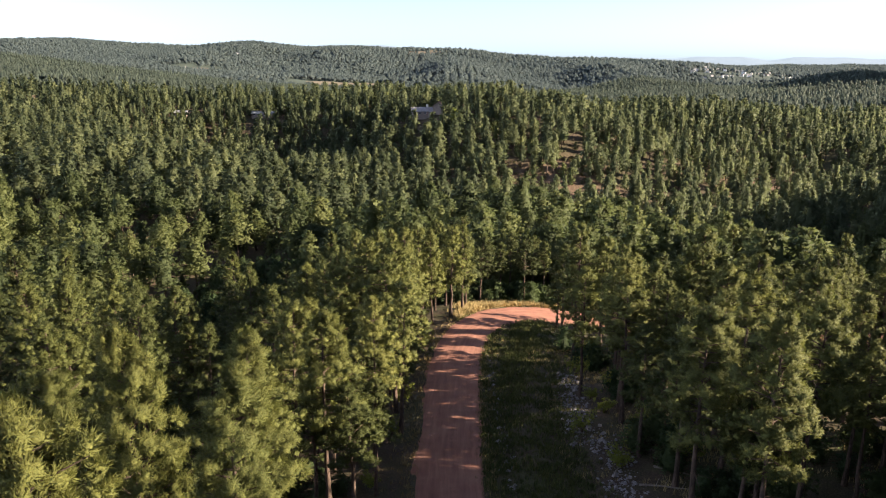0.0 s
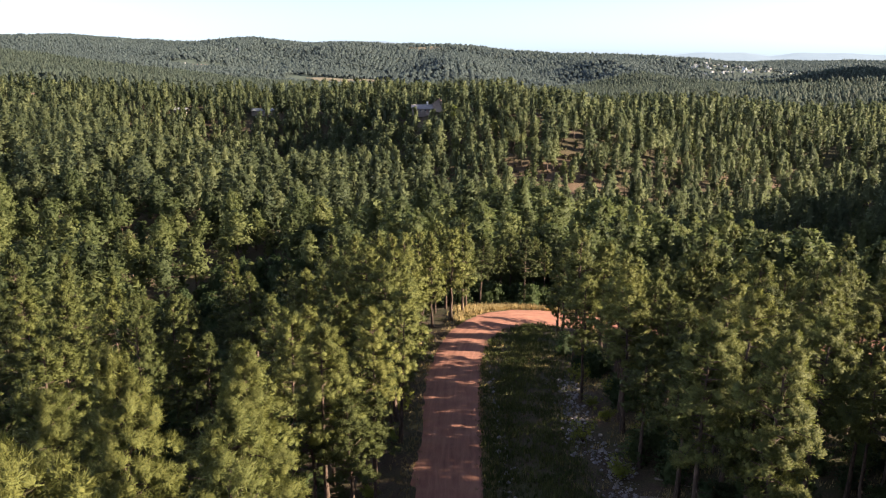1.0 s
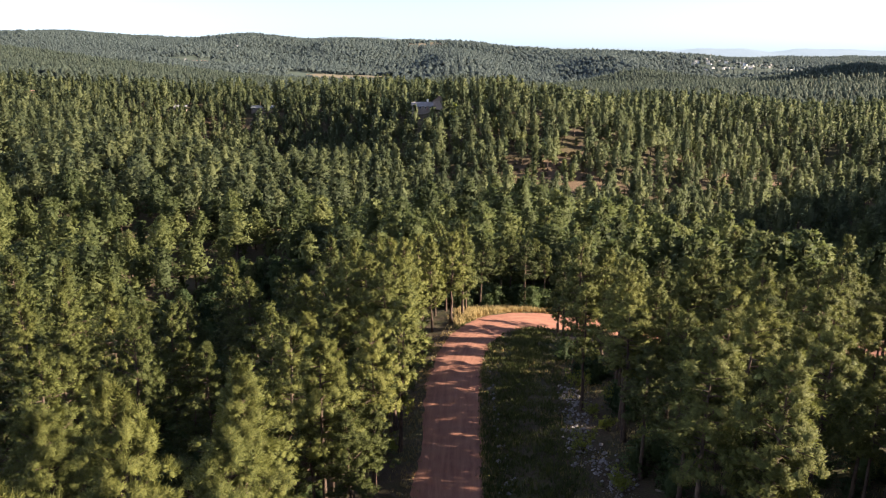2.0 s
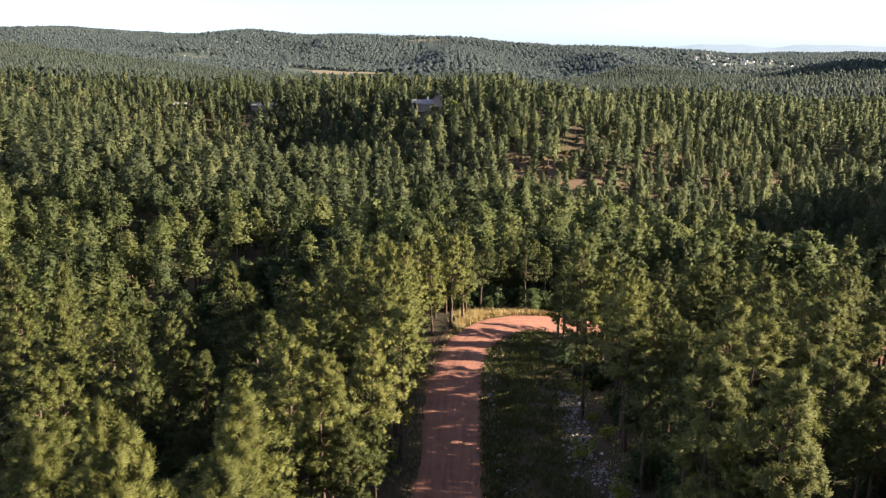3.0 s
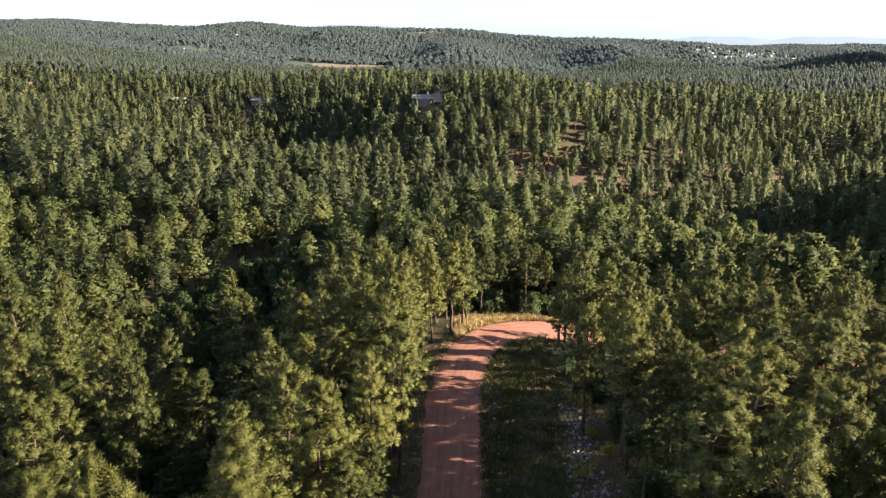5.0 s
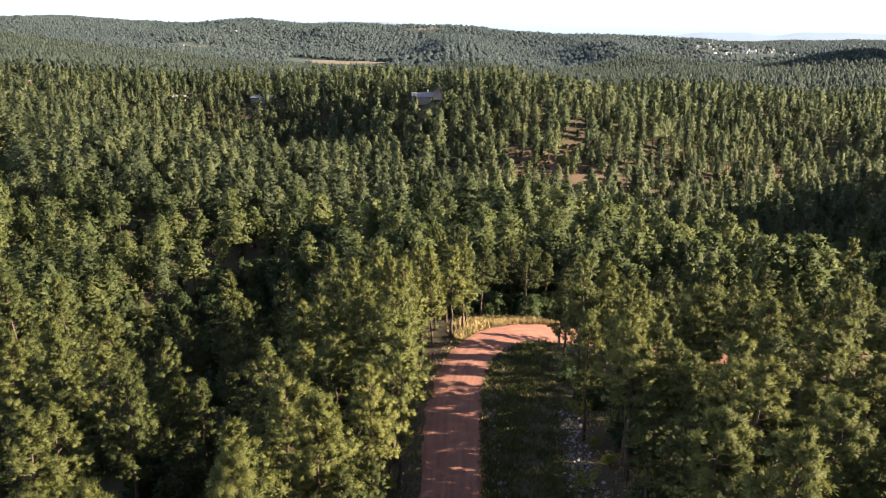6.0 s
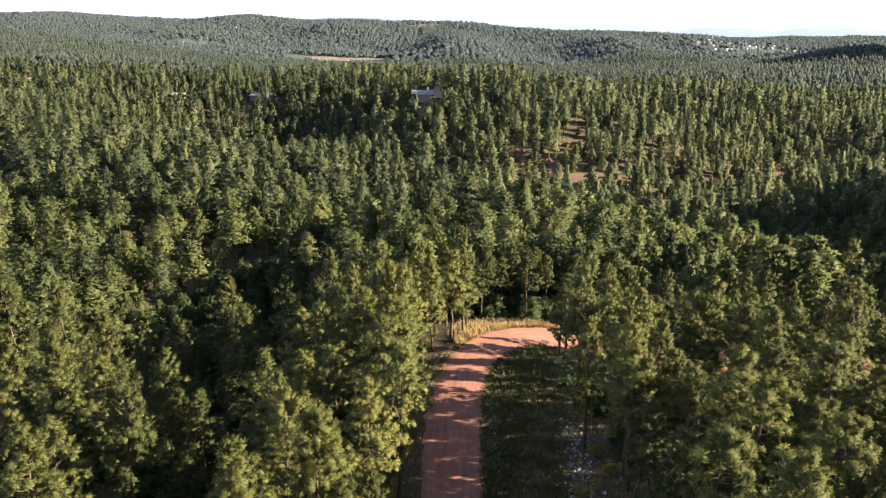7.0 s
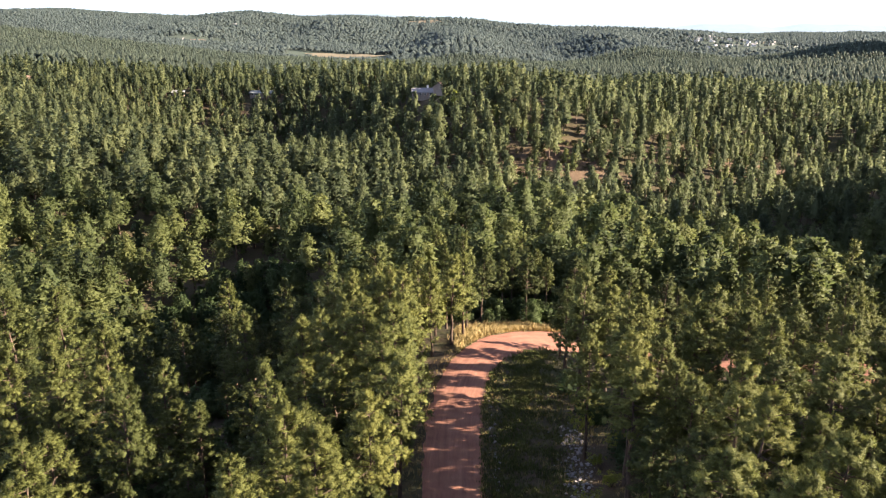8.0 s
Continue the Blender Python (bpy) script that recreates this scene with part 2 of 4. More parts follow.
def smooth_line(points, step=1.0):
    """A smooth curve through the points, as an array at even steps."""
    p = np.array([points[0], *points, points[-1]], float)
    out = []
    for i in range(1, len(p) - 2):
        k = max(2, int(np.hypot(*(p[i + 1] - p[i])) / step))
        t = np.arange(k)[:, None] / k
        out.append(0.5 * (2 * p[i] + (p[i + 1] - p[i - 1]) * t + (2 * p[i - 1] - 5 * p[i] + 4 * p[i + 1] - p[i + 2]) * t ** 2
                          + (3 * p[i] - p[i - 1] - 3 * p[i + 1] + p[i + 2]) * t ** 3))
    return np.vstack([*out, p[-1:]])


LINE = smooth_line(ROAD)
HALF = 2.85 + 0.35 * np.clip((LINE[:, 1] - 60) / 15, 0, 1) + 0.75 * np.clip((LINE[:, 0] - 3) / 6, 0, 1)


def hills(x, y):
    z = np.zeros_like(x, float)
    for cx, cy, r, h in NEAR_RISES + MIDDLE_RISES + VALLEY_RISES + FAR_RISES:
        z += h * np.exp(-((x - cx) ** 2 + (y - cy) ** 2) / (2 * r * r))
    for cx, cy, rx, ry, h in SPURS:
        z += h * np.exp(-((x - cx) / rx) ** 2 / 2 - ((y - cy) / ry) ** 2 / 2)
    return z


LINE_Z = hills(LINE[:, 0], LINE[:, 1])
LINE_Z = np.convolve(np.pad(LINE_Z, 6, "edge"), np.ones(13) / 13, "valid")


def road_near(x, y):
    """For each place: the distance from the road's middle, the road's height and half-width there."""
    d = np.full(x.shape, 1e9)
    z, w = np.zeros(x.shape), np.full(x.shape, 3.0)
    near = (np.abs(y - 20) < 190) & (np.abs(x) < 140)
    if near.any():
        q = np.stack([x[near], y[near]], 1)
        best, idx = np.full(len(q), 1e18), np.zeros(len(q), int)
        for s in range(0, len(q), 4000):
            dd = ((q[s:s + 4000, None] - LINE[None]) ** 2).sum(2)
            idx[s:s + 4000] = dd.argmin(1)
            best[s:s + 4000] = dd.min(1)
        d[near], z[near], w[near] = np.sqrt(best), LINE_Z[idx], HALF[idx]
    return d, z, w


def ground_z(x, y):
    """The ground's height at places x, y (arrays)."""
    x, y = np.asarray(x, float), np.asarray(y, float)
    z = hills(x, y) - 2.3 * np.clip((y - 170) / 100, 0, 1)
    far = np.clip(np.hypot(x, y - 60) / 300, 0, 1)
    z += 0.16 * np.sin(0.53 * x + 1.3 * np.sin(0.31 * y)) * np.sin(0.47 * y + 0.7) + 0.07 * np.sin(1.7 * x + 0.4 * y) * np.sin(1.3 * y - 0.6 * x)
    z += far * (1.6 * np.sin(0.031 * x + 0.8 * np.sin(0.017 * y)) * np.sin(0.027 * y + 1.0)
                + 0.9 * np.sin(0.071 * x + 2.0) * np.sin(0.062 * y))
    vast = np.clip((y - 900) / 900, 0, 1)
    z += vast * (7 * np.sin(0.0083 * x + 1.1 * np.sin(0.0051 * y)) * np.sin(0.0067 * y + 2) + 3 * np.sin(0.021 * x + 0.5) * np.sin(0.017 * y))
    d, rz, w = road_near(x, y)
    k = np.clip((d - w) / 3.2, 0, 1)
    k = k * k * (3 - 2 * k)
    z = rz * (1 - k) + z * k
    return z - np.where(d < w - 0.35, 0.14, 0.0) - 0.10 * np.exp(-((d - w - 0.5) / 0.35) ** 2)


def spot_z(x, y):
    return float(ground_z(np.array([x]), np.array([y]))[0])


def mesh_from(name, verts, faces, mats, index=None, smooth=False, ways=None):
    """A mesh from arrays of corners and triangles (or quads)."""
    me = bpy.data.meshes.new(name)
    verts, faces = np.asarray(verts, np.float32), np.asarray(faces, np.int32)
    k = faces.shape[1]
    me.vertices.add(len(verts))
    me.vertices.foreach_set("co", verts.ravel())
    me.loops.add(faces.size)
    me.loops.foreach_set("vertex_index", faces.ravel())
    me.polygons.add(len(faces))
    me.polygons.foreach_set("loop_start", np.arange(0, faces.size, k, dtype=np.int32))
    for m in mats:
        me.materials.append(m)
    if index is not None:
        me.polygons.foreach_set("material_index", np.asarray(index, np.int32))
    me.polygons.foreach_set("use_smooth", np.full(len(faces), smooth))
    me.update(calc_edges=True)
    if ways is not None:
        me.attributes.new("custom_normal", "FLOAT_VECTOR", "POINT").data.foreach_set("vector", np.ascontiguousarray(ways, np.float32).ravel())
    return me


def part(name, me, parent=None, label=""):
    ob = new(name, me)
    if parent is not None:
        ob.parent = parent
    return tagged(ob, label)


def stretched(start, stop, fine0, fine1, step, grow):
    """Grid lines: even between fine0 and fine1, then ever wider out to start and stop."""
    mid = list(np.arange(fine0, fine1, step))
    up, s = [fine1], step
    while up[-1] < stop:
        s *= grow
        up.append(up[-1] + s)
    down, s = [], step
    v = fine0
    while v > start:
        s *= grow
        v -= s
        down.append(v)
    return np.array(down[::-1] + mid + up)


def build_ground():
    gx = stretched(-4700, 4700, -42, 46, 0.85, 1.06)
    gy = stretched(-1800, 4700, 40, 126, 0.85, 1.055)
    X, Y = np.meshgrid(gx, gy)
    Z = ground_z(X.ravel(), Y.ravel())
    nx, ny = len(gx), len(gy)
    i = (np.arange(ny - 1)[:, None] * nx + np.arange(nx - 1)[None]).ravel()
    quads = np.stack([i, i + 1, i + nx + 1, i + nx], 1)
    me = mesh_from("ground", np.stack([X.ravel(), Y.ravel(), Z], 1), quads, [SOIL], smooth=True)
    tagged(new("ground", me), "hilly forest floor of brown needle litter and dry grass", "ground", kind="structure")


build_ground()


def build_road():
    tang = np.gradient(LINE, axis=0)
    tang /= np.hypot(tang[:, 0], tang[:, 1])[:, None]
    norm = np.stack([tang[:, 1], -tang[:, 0]], 1)
    across = np.linspace(-1, 1, 15)
    run = np.concatenate([[0], np.cumsum(np.hypot(*np.diff(LINE, axis=0).T))])
    verts, uvs = [], []
    rng = np.random.default_rng(5)
    wob = np.convolve(rng.normal(0, 0.5, len(LINE) + 8), np.ones(9) / 9, "valid") + rng.normal(0, 0.22, len(LINE))
    for i in range(len(LINE)):
        for a in across:
            h = HALF[i] + 0.45 * wob[i] * (1 if a > 0 else -0.7)
            p = LINE[i] + norm[i] * a * h
            crown = 0.10 * (1 - a * a) - 0.035 * (math.exp(-((abs(a) - 0.45) / 0.13) ** 2)) - 0.08 * max(0, abs(a) - 0.9) / 0.1
            verts.append((p[0], p[1], LINE_Z[i] + crown))
            uvs.append((a * HALF[i], run[i]))
    k = len(across)
    i = (np.arange(len(LINE) - 1)[:, None] * k + np.arange(k - 1)[None]).ravel()
    quads = np.stack([i, i + 1, i + k + 1, i + k], 1)
    me = mesh_from("road", verts, quads, [DIRT], smooth=True)
    uv = me.uv_layers.new(name="UVMap")
    uv.data.foreach_set("uv", np.array(uvs, np.float32)[quads.ravel()].ravel())
    tagged(new("road", me), "red dirt road with smooth wheel tracks, curving through pines", "road", kind="structure")


build_road()


# ---- trees ----
def tube(path, radii, sides):
    """A tapered tube along a path: corners and triangles."""
    path, radii = np.asarray(path, float), np.asarray(radii, float)
    d = np.gradient(path, axis=0)
    d /= np.linalg.norm(d, axis=1)[:, None] + 1e-9
    u = np.cross(d, [0.31, 0.95, 0.12])
    u /= np.linalg.norm(u, axis=1)[:, None] + 1e-9
    v = np.cross(d, u)
    ang = np.arange(sides) * 2 * math.pi / sides
    ring = np.cos(ang)[None, :, None] * u[:, None] + np.sin(ang)[None, :, None] * v[:, None]
    verts = (path[:, None] + ring * radii[:, None, None]).reshape(-1, 3)
    f = []
    for i in range(len(path) - 1):
        for j in range(sides):
            a, b = i * sides + j, i * sides + (j + 1) % sides
            f += [(a, b, b + sides), (a, b + sides, a + sides)]
    return verts, np.array(f)


def join(pieces):
    vs, fs, n = [], [], 0
    for v, f in pieces:
        vs.append(v)
        fs.append(f + n)
        n += len(v)
    return np.vstack(vs), np.vstack(fs)


OCTA = np.array([(1, 0, 0), (0, 1, 0), (-1, 0, 0), (0, -1, 0), (0, 0, 1), (0, 0, -1)], float)
OCTA_FACES = np.array([(0, 1, 4), (1, 2, 4), (2, 3, 4), (3, 0, 4), (1, 0, 5), (2, 1, 5), (3, 2, 5), (0, 3, 5)])
ring_a = [(math.cos(k * 1.2566) * 0.894, math.sin(k * 1.2566) * 0.894, 0.447) for k in range(5)]
ring_b = [(math.cos(k * 1.2566 + 0.6283) * 0.894, math.sin(k * 1.2566 + 0.6283) * 0.894, -0.447) for k in range(5)]
ICO = np.array([(0, 0, 1.0)] + ring_a + ring_b + [(0, 0, -1.0)])
ICO_FACES = np.array([(0, 1 + k, 1 + (k + 1) % 5) for k in range(5)] + [(1 + k, 6 + k, 1 + (k + 1) % 5) for k in range(5)]
                     + [(1 + (k + 1) % 5, 6 + k, 6 + (k + 1) % 5) for k in range(5)] + [(11, 6 + (k + 1) % 5, 6 + k) for k in range(5)])


def cores(rng, centre, rad, rough, rounder=False):
    """A small ragged lump at the heart of each puff of needles."""
    base, faces = (ICO, ICO_FACES) if rounder else (OCTA, OCTA_FACES)
    n, k = len(centre), len(base)
    a = rng.uniform(0, 6.28, n)
    ca, sa = np.cos(a)[:, None], np.sin(a)[:, None]
    tip = rng.normal(0, 0.25, (n, 2))
    p = np.stack([base[None, :, 0] * ca - base[None, :, 1] * sa, base[None, :, 0] * sa + base[None, :, 1] * ca,
                  np.tile(base[None, :, 2] * 0.8, (n, 1))], 2)
    p[:, :, 2] += p[:, :, 0] * tip[:, :1] + p[:, :, 1] * tip[:, 1:]
    p *= rad[:, None, None] * (1 + rng.uniform(-rough, rough, (n, k, 1)))
    return (p + centre[:, None]).reshape(-1, 3), (faces[None] + k * np.arange(n)[:, None, None]).reshape(-1, 3)


def sprays(rng, centre, rad, out, count, size, slim):
    """Needle bundles: thin triangles that stand out from each puff, more above and outside than below."""
    n = len(centre)
    o = rng.normal(0, 0.8, (n, count, 3)) + np.array([0, 0, 0.35]) + 0.6 * out[:, None]
    o /= np.linalg.norm(o, axis=2)[..., None]
    d = rng.normal(0, 0.7, (n, count, 3)) + 0.5 * o + np.array([0, 0, 0.3])
    d /= np.linalg.norm(d, axis=2)[..., None]
    side = np.cross(d, 0.6 * o + 0.7 * out[:, None] + rng.normal(0, 0.35, (n, count, 3)))
    side /= np.linalg.norm(side, axis=2)[..., None] + 1e-9
    ln = size * rng.uniform(0.6, 1.25, (n, count, 1))
    base = centre[:, None] + o * (rad[:, None, None] * rng.uniform(0.45, 0.95, (n, count, 1)))
    w = ln * slim * rng.uniform(0.7, 1.3, (n, count, 1))
    tri = np.stack([base - side * w * 0.5, base + d * ln * 0.5 + side * w, base + d * ln], 2)
    return tri.reshape(-1, 3)


def pine_shape(seed, height=14.0, bare=0.35, reach=2.6, boughs=80, per=5, radius=0.34, top=0.75, low=0.42, **kw):
    """One pine: boughs in loose whorls, each with puffs of needles along its outer part. Gives the puffs' places,
    sizes and ways out, the boughs, the lean and the generator."""
    rng = np.random.default_rng(seed)
    lean = rng.normal(0, 0.25, 2)
    centres, rads, outs, limbs = [], [], [], []
    side = rng.uniform(0, 6.28)
    for i in range(boughs):
        u = ((i + rng.uniform(0, 1)) / boughs) ** 0.92
        z = height * (bare + (1 - bare) * u * 0.96)
        az = i * 2.399 + rng.normal(0, 0.5)
        full = min(1.0, low + u / 0.32) * (1 - u) ** top + 0.06
        r = reach * full * rng.uniform(0.6, 1.2) * (1 + 0.22 * math.cos(az - side) + 0.14 * math.sin(3 * az + seed))
        if rng.uniform() < 0.10 and u < 0.8:
            continue
        rise = -0.12 + 0.7 * u + rng.normal(0, 0.12)
        d = np.array([math.cos(az), math.sin(az), rise])
        root = np.array([lean[0] * (z / height) ** 2, lean[1] * (z / height) ** 2, z])
        limbs.append((root, root + d * r))
        m = max(1, int(round(per * (0.4 + 0.8 * full) + rng.uniform(-0.5, 0.5))))
        across = np.array([-d[1], d[0], 0])
        for k in range(m):
            f = 1.0 if k == 0 else rng.uniform(0.25, 1.0) ** 0.8
            sp = 0.0 if k == 0 else rng.normal(0, 0.24) * r * 0.8
            centres.append(root + d * r * f + across * sp + np.array([0, 0, rng.normal(0.06, 0.12)]))
            rads.append(radius * rng.uniform(0.7, 1.25) * (0.75 + 0.35 * full))
            outs.append(d)
    for k in range(3):
        centres.append(np.array([lean[0], lean[1], height - radius * (0.8 + 0.9 * k)]) + rng.normal(0, 0.08 + 0.1 * k, 3) * [1, 1, 0.2])
        rads.append(radius * (0.6 + 0.15 * k))
        outs.append(np.array([0, 0, 1.0]))
    return np.array(centres), np.array(rads), np.array(outs), limbs, lean, rng


def unit(v):
    return v / (np.linalg.norm(v, axis=-1, keepdims=True) + 1e-9)


def foliage(rng, c, rad, out, core=0.8, rough=0.3, count=14, size=0.3, slim=0.12, rounder=True, **kw):
    """Puffs with their sprays; needles catch light like one soft mass, so the normals lean to the crown's round form."""
    k = 12 if rounder else 6
    pieces = [cores(rng, c, rad * core, rough, rounder), soup(sprays(rng, c, rad, out, count, size, slim))]
    v, f = join(pieces)
    owner = np.r_[np.repeat(np.arange(len(c)), k), np.repeat(np.arange(len(c)), count * 3)]
    local = (v - c[owner]) / rad[owner][:, None]
    low, high, reach = c[:, 2].min(), c[:, 2].max(), np.hypot(c[:, 0], c[:, 1]).max()
    mass = np.stack([v[:, 0] / reach, v[:, 1] / reach, 0.25 + 0.8 * (v[:, 2] - low) / (high - low)], 1)
    return v, f, unit(0.5 * unit(mass) + 0.75 * local)


def soup(v):
    return v, np.arange(len(v)).reshape(-1, 3)


def trunk_shape(rng, height, lean, radius, sides=9, rings=9):
    t = np.linspace(0, 0.97, rings)
    path = np.stack([lean[0] * t ** 2, lean[1] * t ** 2, height * t - 0.3 * (t == 0)], 1)
    path[1:-1, :2] += rng.normal(0, 0.05, (max(0, rings - 2), 2))
    rad = radius * (1 - 0.90 * t) * (1 + 0.45 * np.exp(-t * 18))
    return tube(path, rad, sides)


def pine_tree(name, label, seed, leaves=None, group="pines along the road", **kw):
    """A pine as a thing: trunk with its boughs, and crown, standing on its base."""
    c, rad, out, limbs, lean, rng = pine_shape(seed, **kw)
    h = kw.get("height", 14.0)
    tree = new(name)
    wood = [trunk_shape(rng, h, lean, 0.0140 * h)] + [tube(p, (0.045, 0.012), 3) for p in limbs]
    for k in range(9):                        # dead stubs below the crown
        z, az, r = h * rng.uniform(0.12, 0.40), rng.uniform(0, 6.28), rng.uniform(0.3, 1.2)
        p = np.array([0, 0, z])
        d = np.array([math.cos(az), math.sin(az), rng.uniform(-0.35, 0.1)])
        wood.append(tube([p, p + d * r], (0.028, 0.008), 3))
    part("trunk", mesh_from("trunk", *join(wood), [BARK], smooth=True), tree, "scaly reddish-brown bark")
    v, f, way = foliage(rng, c, rad, out, **kw)
    part("crown", mesh_from("crown", v, f, [leaves or NEEDLES], smooth=True, ways=way), tree, "bushy needle clumps")
    return tagged(tree, label, "tree", group)


TALL = "tall pine with a dense olive-green crown beside the dirt road"
LEAN_PINE = "slender pine with a narrow crown and long bare trunk"
FULL = ((TALL, 0.28, 3.0, 80, 0.75), (TALL, 0.32, 2.8, 76, 0.68), (TALL, 0.25, 3.2, 84, 0.85), (TALL, 0.34, 2.7, 72, 0.68), (TALL, 0.30, 2.9, 78, 0.75))
HIGH = ((LEAN_PINE, 0.46, 2.7, 62, 0.62), (LEAN_PINE, 0.52, 2.5, 56, 0.55), (LEAN_PINE, 0.43, 2.9, 66, 0.70), (LEAN_PINE, 0.49, 2.6, 60, 0.62))
FINEST = [pine_tree("pine_tree", lb, 11 + k, bare=ba, reach=re, boughs=bo, top=tp, per=9, radius=0.29, core=0.5, rough=0.45, count=96, size=0.22, slim=0.085)
          for k, (lb, ba, re, bo, tp) in enumerate(FULL[:4])]
FINE = [pine_tree("pine_tree", lb, 31 + k, bare=ba, reach=re, boughs=bo - 8, top=tp, per=9, radius=0.30, core=0.66, rough=0.45, rounder=False, count=26, size=0.25, slim=0.15)
        for k, (lb, ba, re, bo, tp) in enumerate(FULL)]
HIGH_FINEST = [pine_tree("pine_tree", lb, 71 + k, bare=ba, reach=re, boughs=bo, top=tp, per=8, radius=0.30, core=0.66, rough=0.45, rounder=False, count=52, size=0.23, slim=0.13)
               for k, (lb, ba, re, bo, tp) in enumerate(HIGH)]
AIRY = [pine_tree("pine_tree", lb, 36 + k, bare=ba, reach=re, boughs=bo, top=tp, per=10, radius=0.27, core=0.70, rough=0.45, rounder=False, count=26, size=0.22, slim=0.14)
        for k, (lb, ba, re, bo, tp) in enumerate(HIGH)]
PLAINER = [pine_tree("pine_tree", lb, sd, bare=ba, reach=re, boughs=bo, top=tp, per=9, radius=0.36, core=0.66, rough=0.45, rounder=False, count=14, size=0.30, slim=0.17)
           for lb, sd, ba, re, bo, tp in ((LEAN_PINE, 21, 0.30, 2.8, 46, 0.60), (LEAN_PINE, 22, 0.40, 2.5, 42, 0.52), (TALL, 23, 0.24, 3.0, 50, 0.70),
                                          (LEAN_PINE, 24, 0.36, 2.6, 46, 0.55), (TALL, 25, 0.22, 2.9, 48, 0.75))]
UNUSED = {ob.name for ob in FINEST + FINE + HIGH_FINEST + AIRY + PLAINER}

# Trees whose tops stand out: x, y, height of the top.
LEFT_NEAR = [(-10.8, 16.5, 23.6), (-7.9, 24, 21.3), (-12.4, 27, 21.8), (-9.7, 32.5, 18.9), (-11.3, 40.4, 16.6), (-10.9, 48.4, 15.4),
             (-7.8, 44.4, 15.9), (-5.2, 50.4, 14.8), (-25, 42.8, 15.6), (-26.3, 48.7, 13.2), (-23.4, 52.5, 15.6), (-24, 61.5, 12.4),
             (-21.7, 59.8, 9.4), (-19.8, 58, 10.0), (-28, 60.5, 12.4), (-36, 60.6, 12.5), (-32.4, 60, 9.2), (-37, 68.7, 11.4),
             (-36.6, 78.4, 8.9), (-9.9, 53.4, 12.5), (-18.6, 33, 17.2), (-17, 21, 20.5)]
LEFT_FAR = [(-50, 95, 7.2), (-54.4, 91, 8.5), (-22.9, 83.7, 7.8), (-14.7, 75.4, 10.6), (-7.4, 71.3, 14.0), (-4.6, 84, 12.6),
            (-11.4, 90.4, 10.7), (-6.6, 92.2, 10.5), (-4.3, 62.8, 14.7), (-4.4, 70, 14.0), (-31.9, 108, 3.2), (-29.3, 133.7, -1.6),
            (-19.4, 125, 2.4), (-12.5, 130.8, 1.6), (3.9, 133.7, 3.0), (0.7, 140, -1.4), (-1.6, 148, -0.4), (-6.8, 163, -4.3),
            (-1.5, 99, 9.0), (1.2, 104.5, 8.0), (3.0, 108.5, 7.4), (-3.2, 103, 8.4)]
RIGHT_NEAR = [(14.3, 37.5, 18.6), (16.4, 33.8, 19.4), (21.5, 39.5, 18.5), (19, 45.2, 18.1), (20.5, 50.4, 17.1), (23.6, 45.5, 15.8),
              (18.5, 53.8, 14.2), (18.2, 56.4, 14.4), (15.1, 56.8, 14.6), (18.7, 63.2, 14.0), (15.5, 59.2, 15.3), (13.2, 65.2, 13.4),
              (14.6, 77.4, 14.4), (17.9, 71.3, 13.4), (17.8, 78.4, 12.5), (24.3, 70.5, 13.6), (26, 71, 15.2), (29.4, 65, 14.2),
              (30.9, 60.9, 13.8), (32.5, 54.5, 14.2), (35.1, 63.2, 13.4), (37.7, 67.5, 13.6), (40, 73.7, 11.9), (26.5, 34, 18.5)]
RIGHT_FAR = [(9.8, 164, -3.1), (17, 160, -5.0), (24.2, 168, -3.4), (42, 166, -4.8), (66.9, 133.3, -1.0), (84, 141, -5.8),
             (60, 160, -4.9), (61.8, 150.7, -2.4), (83.5, 193, -10.2), (76, 168, -7.6), (82.7, 174.7, -9.4), (90.4, 161.6, -6.6),
             (60, 186, -7.6)]
TREE_COUNT = 0
TONES = np.random.default_rng(17)
taken = []


def stand(kinds, x, y, height, tone=None, spread=1.0):
    """Sets one pine of that height on the ground; tone: how light its needles are."""
    global TREE_COUNT
    TREE_COUNT += 1
    rng = np.random.default_rng(TREE_COUNT)
    z = spot_z(x, y)
    s = height / 14.0
    wide = s ** 0.6 * rng.uniform(0.88, 1.12) * spread
    m = pose(x, y, z - 0.05, rng.normal(0, 1.1), rng.normal(0, 1.1), rng.uniform(0, 360)) @ Matrix.Diagonal((wide, wide, s, 1))
    kind = kinds[TREE_COUNT % len(kinds)]
    if kind.name in UNUSED:
        UNUSED.discard(kind.name)
        kind.matrix_basis = m
        tree = kind
    else:
        tree = copy_thing(kind, m @ Matrix.Diagonal((1 / kind.scale[0], 1 / kind.scale[1], 1 / kind.scale[2], 1)))
    tone = rng.uniform(0.1, 0.9) if tone is None else tone
    for ob in tree.children:
        ob.color = (tone, tone, tone, 1)


# Tones by place put part of how brightly the pines are lit into colour.
for x, y, top in LEFT_NEAR + RIGHT_NEAR + LEFT_FAR + RIGHT_FAR:
    stand((HIGH_FINEST if y < 46 else AIRY) if (0 < x and y < 90) or (x > -9 and 40 < y < 75) else FINEST if y < 36 else FINE if y < 100 else PLAINER, x, y, min(20.0, max(7.0, top - spot_z(x, y))), 1.1 if (x, y) == (-5.2, 50.4) else TONES.uniform(0.3, 0.75) if x < -19 else TONES.uniform(0.6, 1.05) if x < 0 and y < 60 else TONES.uniform(0.45, 0.9) if x > 0 else TONES.uniform(0.45, 0.95),
          0.98 if x < 0 and y < 62 else 1.0)
    taken.append((x, y))


